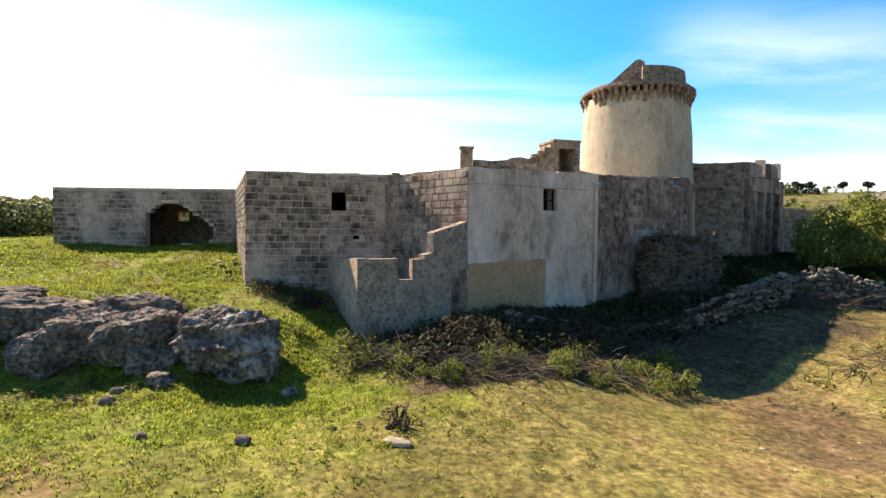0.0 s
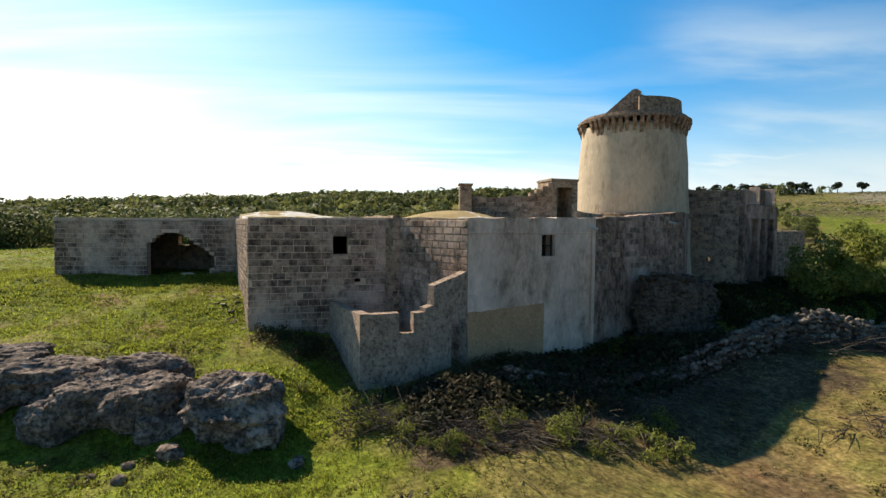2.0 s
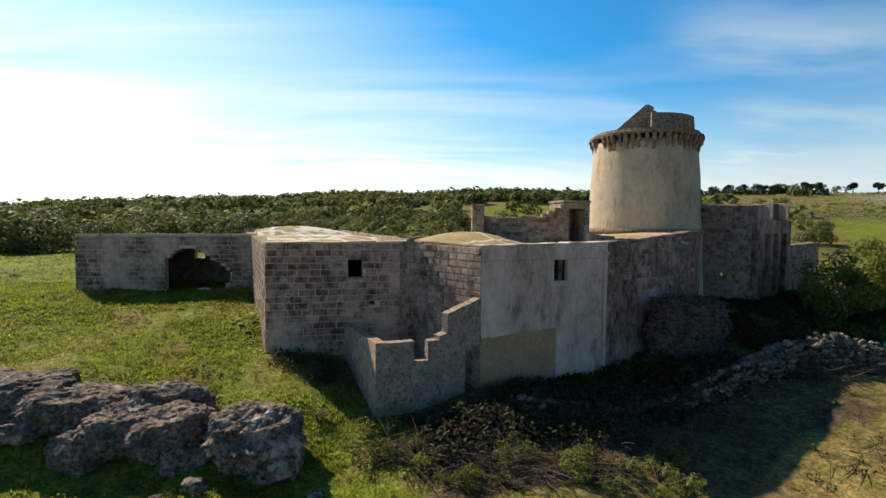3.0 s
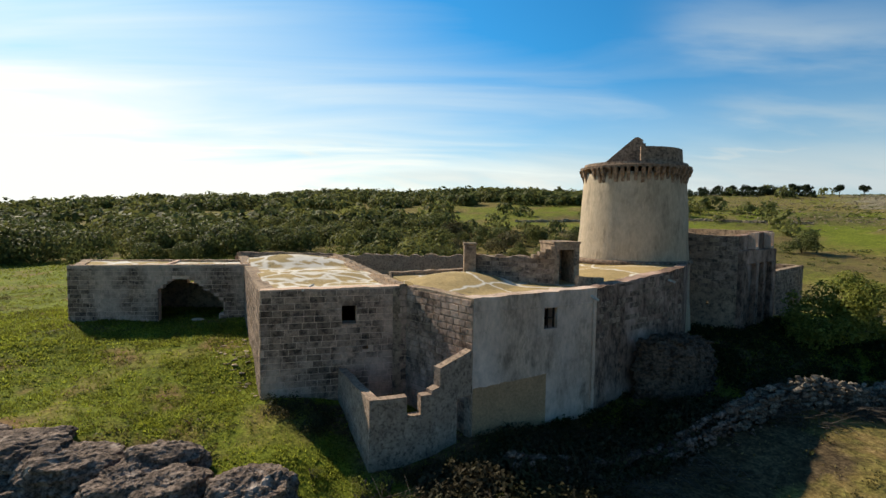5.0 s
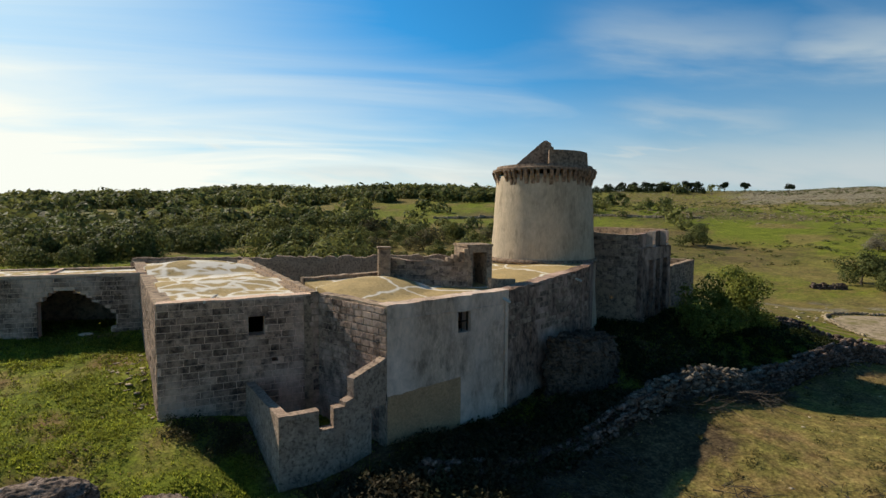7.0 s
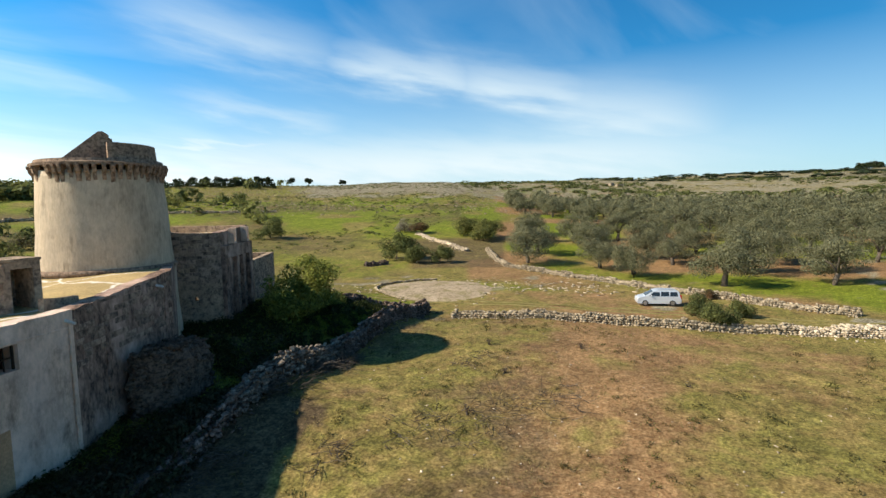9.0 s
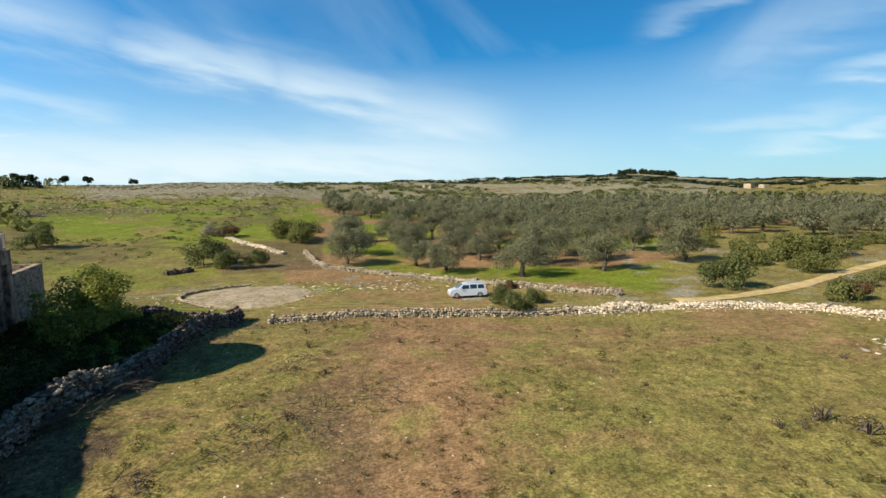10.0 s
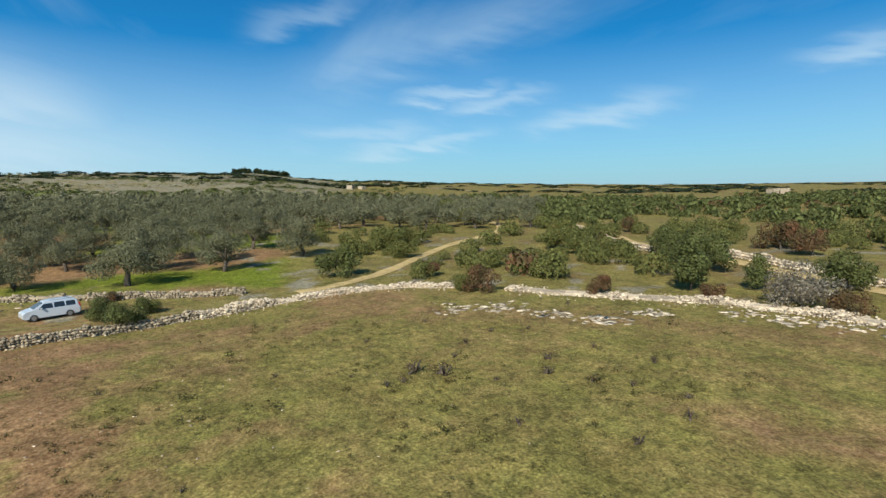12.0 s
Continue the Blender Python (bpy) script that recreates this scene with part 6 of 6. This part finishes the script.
# dull tufts and old stalks over the meadow beside the house
tufts = []
while len(tufts) < 1500:
    b, r = g.uniform(-60, 12), 9 + 55 * g.random() ** 0.8
    x, y = r * math.sin(radians(b)), 8 + r * math.cos(radians(b))
    if (x > -9.5 and y > 23) or (x > -26 and 42 < y < 52) or patchy(x, y, 0.17, 41) < 0.05 - 0.4 * (g.random() < 0.2):
        continue
    s = g.uniform(0.1, 0.32) * (1.7 if g.random() < 0.1 else 1) * (0.6 if r < 16 else 1)
    tufts.append((x, y, s, s * g.uniform(0.4, 1.0)))
scatter("meadow_tufts", "dull olive-brown tufts in the green meadow", "weeds", leaf_material("tuft_leaves", (0.13, 0.12, 0.035), (0.115, 0.085, 0.035), 0.6), tufts, 43, 40, 0.15)

# fuller clumps of green grass over the meadow
clumps = []
while len(clumps) < 5200:
    b, r = g.uniform(-62, 30), 8 + 56 * g.random() ** 0.75
    x, y = r * math.sin(radians(b)), 8 + r * math.cos(radians(b))
    if (-9.5 < x < 30 and y > 26) or (x > -26 and 42 < y < 52) or (-20 < x < -5.5 and 22.8 < y < 28) or g.random() > cover(x, y)[1] * 1.6 or patchy(x, y, 0.45, 51) < -0.05:
        continue
    s = g.uniform(0.1, 0.26) * (0.7 if r < 16 else 1.1)
    clumps.append((x, y, s, s * g.uniform(0.35, 0.8)))
scatter("grass_clumps", "fuller clumps of bright green meadow grass", "grass", M_GRASS, clumps, 44, 26, 0.2)

# ---- tracks and the threshing floor ----
def ribbon(name, label, poly, width, mat, lift=0.05, step=1.2):
    bm = bmesh.new()
    last = None
    pts = list(along(poly, step))
    for x, y, yaw in pts:
        w = width / 2 * (1 + 0.25 * noise.noise((x * 0.3, y * 0.3, 1)))
        row = []
        for k in (-1, -0.5, 0, 0.5, 1):
            px, py = x - math.sin(yaw) * w * k, y + math.cos(yaw) * w * k
            row.append(bm.verts.new((px, py, ground(px, py) + lift - (0.04 if abs(k) == 1 else 0))))
        if last:
            for a in range(4):
                bm.faces.new((last[a], row[a], row[a + 1], last[a + 1]))
        last = row
    bmesh.ops.recalc_face_normals(bm, faces=bm.faces[:])
    return tagged(part(name, bm, mat, None, "", True), label, "track", kind="structure")


def bend(poly, n=2):
    """Rounds the corners of a line."""
    for _ in range(n):
        out = [poly[0]]
        for (a, b), (c, d) in zip(poly, poly[1:]):
            out += [(a * 0.75 + c * 0.25, b * 0.75 + d * 0.25), (a * 0.25 + c * 0.75, b * 0.25 + d * 0.75)]
        poly = out + [poly[-1]]
    return poly


ribbon("track", "pale sandy farm track across the plain", bend([(55.3, -3), (56.5, -7.5), (65.2, -16.9), (76, -26.5), (87, -37.5), (95.7, -51), (101, -58), (113, -66), (125, -71), (150, -78)]), 1.9, M_TRACK, 0.1, 1.0)
for off in (-0.7, 0.7):
    ribbon("rut", "faint yellowish wheel rut in the grass", bend([(42 + off, 47), (46.5 + off, 41), (47.3 + off, 33), (49.6 + off, 25), (52 + off, 13), (54.3 + off, 2), (55.5 + off, -3)]), 0.5, M_RUT, 0.06, 0.8)
ribbon("lane", "pale lane beyond the scrub", bend([(8, -51), (24, -54), (39.2, -60), (54, -64.5), (68, -66.5), (83, -75), (105, -84)]), 2.6, M_TRACK, 0.12, 1.2)
ribbon("far_road", "far pale road over the plain", bend([(620 * math.sin(radians(b)), 8 + 620 * math.cos(radians(b))) for b in range(106, 142, 5)]), 10, M_PALE, 1.2, 15)
floor_m = limewash(material("beaten_floor", (0.44, 0.34, 0.24), (0.33, 0.25, 0.165), (0.16, 0.13, 0.07), 0.6, 0.5, fine=5), (0.19, 0.165, 0.06), 0.2, 0.5, 0.08)
bm = bmesh.new()
centre = (51.0, 44.6)
rings = []
for q in (0.0, 0.35, 0.7, 1.0):
    rings.append([bm.verts.new((centre[0] + 7.2 * q * math.cos(a), centre[1] + 7.2 * q * math.sin(a), ground(centre[0] + 7.2 * q * math.cos(a), centre[1] + 7.2 * q * math.sin(a)) + 0.2 - 0.22 * (q == 1))) for a in [2 * math.pi * k / 40 for k in range(40 if q else 1)]])
for k in range(40):
    bm.faces.new((rings[0][0], rings[1][k], rings[1][(k + 1) % 40]))
    for i in (1, 2):
        bm.faces.new((rings[i][k], rings[i + 1][k], rings[i + 1][(k + 1) % 40], rings[i][(k + 1) % 40]))
bmesh.ops.recalc_face_normals(bm, faces=bm.faces[:])
tagged(part("threshing_floor", bm, floor_m, None, "", True), "round pale stone threshing floor in grass", "threshing floor", kind="structure")
kerb = thing("threshing_kerb", (51, 52, ground(51, 52)), "curved low kerb of dark stones", "kerb")
heap = Heap()
for k in range(70):
    a = radians(35 + 150 * k / 70)
    x, y = centre[0] + 7.4 * math.cos(a), centre[1] + 7.4 * math.sin(a)
    s = rng.uniform(0.4, 0.6)
    heap.add(Matrix.Translation((x, y, ground(x, y) + 0.15)) @ Matrix.Rotation(a + 1.57, 4, "Z") @ Matrix.Diagonal((s, s * 0.7, s, 1)), k % 10)
under(heap.make("stones", M_STONES), kerb)


# ---- the parked car ----
def paint(name, col, metal, rough, coat=0.0):
    m = bpy.data.materials.new(name)
    m.use_nodes = True
    b = m.node_tree.nodes["Principled BSDF"]
    b.inputs["Base Color"].default_value = (*col, 1)
    b.inputs["Metallic"].default_value, b.inputs["Roughness"].default_value, b.inputs["Coat Weight"].default_value = metal, rough, coat
    return m


P_BODY = paint("silver_paint", (0.58, 0.6, 0.63), 0.2, 0.35, 0.5)
P_GLASS = paint("tinted_glass", (0.02, 0.025, 0.03), 0.0, 0.05)
P_TYRE = paint("tyre_rubber", (0.02, 0.02, 0.02), 0.0, 0.85)
P_RIM = paint("alloy", (0.5, 0.5, 0.52), 0.9, 0.35)
P_LAMP = paint("lamp_glass", (0.75, 0.75, 0.75), 0.0, 0.1)
P_RED = paint("red_lamp", (0.4, 0.02, 0.02), 0.0, 0.2)


def car_thing():
    t = thing("minivan", (0, 0, 0), "silver people carrier parked on the grass track", "car")

    def profile(pts, w, inset, z_soft=0.06):
        bm = bmesh.new()
        rows = []
        for s in (-1, -0.97, 0.97, 1):
            k = 1 if abs(s) < 1 else 0.97
            rows.append([bm.verts.new((x * k, s * (w - inset * max(0, (z - 0.9)) ** 1.0), 0.05 + (z - 0.05) * (1 if k == 1 else 0.985))) for x, z in pts])
        n = len(pts)
        for a, b in zip(rows, rows[1:]):
            for i in range(n):
                bm.faces.new((a[i], a[(i + 1) % n], b[(i + 1) % n], b[i]))
        bm.faces.new(rows[0])
        bm.faces.new(rows[-1])
        bmesh.ops.recalc_face_normals(bm, faces=bm.faces[:])
        return bm

    body = [(-2.3, 0.35), (-2.34, 0.7), (-2.28, 0.95), (-2.2, 1.0), (-2.1, 1.5), (-1.95, 1.68), (-1.2, 1.75), (0.2, 1.74), (0.55, 1.66), (1.5, 1.08), (2.1, 0.92), (2.3, 0.75), (2.34, 0.4), (2.2, 0.26), (-2.15, 0.26)]
    part("body", profile(body, 0.9, 0.22), P_BODY, t, "silver bodywork")
    for s in (-1, 1):
        for x0, x1, top in ((-1.95, -1.15, 1.55), (-1.08, -0.2, 1.57), (-0.13, 0.62, 1.53)):
            bm = bmesh.new()
            sl = 0.0 if x1 < 0.5 else 0.45
            q = [(x0, 1.08), (x1 + sl * 0.9, 1.08), (x1 - 0.02, top), (x0 + 0.06, top)]
            lo = [bm.verts.new((x, s * (0.9 - 0.22 * (z - 0.9) + 0.006), z)) for x, z in q]
            hi = [bm.verts.new((x, s * (0.9 - 0.22 * (z - 0.9) - 0.02), z)) for x, z in q]
            bm.faces.new(lo)
            for i in range(4):
                bm.faces.new((lo[i], lo[(i + 1) % 4], hi[(i + 1) % 4], hi[i]))
            bmesh.ops.recalc_face_normals(bm, faces=bm.faces[:])
            part("side_window", bm, P_GLASS, t)
        part("headlight", box_bm(2.02, 2.3, min(s * 0.5, s * 0.84), max(s * 0.5, s * 0.84), 0.72, 0.86, 0.02), P_LAMP, t)
        part("tail_light", box_bm(-2.33, -2.2, min(s * 0.72, s * 0.88), max(s * 0.72, s * 0.88), 0.8, 1.25, 0.02), P_RED, t)
        part("mirror", box_bm(0.75, 0.9, min(s * 0.9, s * 1.08), max(s * 0.9, s * 1.08), 1.08, 1.22, 0.02), P_BODY, t)
        part("roof_rail", box_bm(-1.8, 0.1, s * 0.66 - 0.02, s * 0.66 + 0.02, 1.74, 1.8, 0.01), P_RIM, t)
        for x in (-1.4, 1.45):
            m = Matrix.Translation((x, s * 0.83, 0.32)) @ Matrix.Rotation(radians(90), 4, "X")
            bm = bmesh.new()
            bmesh.ops.create_cone(bm, cap_ends=True, segments=24, radius1=0.32, radius2=0.32, depth=0.2)
            bm.transform(m)
            wheel = part("wheel", bm, P_TYRE, t, "black tyre")
            bm = bmesh.new()
            bmesh.ops.create_cone(bm, cap_ends=True, segments=16, radius1=0.21, radius2=0.19, depth=0.215)
            bm.transform(m)
            rim = new("rim", bpy.data.meshes.new("rim"))
            bm.to_mesh(rim.data)
            bm.free()
            rim.data.materials.append(P_RIM)
            rim.parent = wheel
    for name, q in (("windscreen", [(0.62, 1.62), (1.42, 1.12)]), ("rear_window", [(-2.11, 1.5), (-2.2, 1.08)])):
        bm = bmesh.new()
        (xa, za), (xb, zb) = q
        e = 0.015 if name == "windscreen" else -0.015
        v = [bm.verts.new(p) for p in ((xa + e, -0.66, za + 0.01), (xa + e, 0.66, za + 0.01), (xb + e, 0.76, zb + 0.01), (xb + e, -0.76, zb + 0.01))]
        u = [bm.verts.new((p.co.x - e * 2, p.co.y, p.co.z - 0.03)) for p in v]
        bm.faces.new(v)
        for i in range(4):
            bm.faces.new((v[i], v[(i + 1) % 4], u[(i + 1) % 4], u[i]))
        bmesh.ops.recalc_face_normals(bm, faces=bm.faces[:])
        part(name, bm, P_GLASS, t)
    part("number_plate", box_bm(-2.36, -2.33, -0.26, 0.26, 0.78, 0.89), P_LAMP, t, "blank pale plate")
    return t


car = car_thing()
CX, CY = 54.8, 19.0
car.matrix_basis = Matrix.Translation((CX, CY, ground(CX, CY) + 0.05)) @ Matrix.Rotation(radians(112), 4, "Z") @ Matrix.Scale(0.93, 4)


# ---- far houses ----
def cottage(x, y, w, d, h, turn):
    t = thing("farm_cottage", (x, y, ground(x, y)), "small far pale stone cottage with flat roof", "house", "far cottages")
    z = ground(x, y)
    m = Matrix.Translation((x, y, z)) @ Matrix.Rotation(turn, 4, "Z")
    q = [m @ Vector(p) for p in ((-w, -d, 0), (w, -d, 0), (w, d, 0), (-w, d, 0))]
    q = [(p.x, p.y) for p in q]
    for i in range(4):
        part("wall", wall_bm(q[i], q[(i + 1) % 4], z - 3, z + h, z + h, 0.4, [(w * 0.7, w * 0.7 + 1.2, z, z + 2.1)] if i == 0 else ()), M_PALE, t)
    part("roof", roof_bm(q, lambda a, b: z + h, [], 0.3, 3), M_PALE, t)


for b, r, w, d, h in ((73.6, 430, 3, 2, 1.8), (74.6, 425, 2.4, 2, 1.6), (106.2, 520, 4, 3, 4.0), (107.4, 530, 3, 3, 3.0), (149, 420, 7, 3, 3.5), (110, 600, 4, 3, 3)):
    cottage(r * math.sin(radians(b)), 8 + r * math.cos(radians(b)), w, d, h, b)
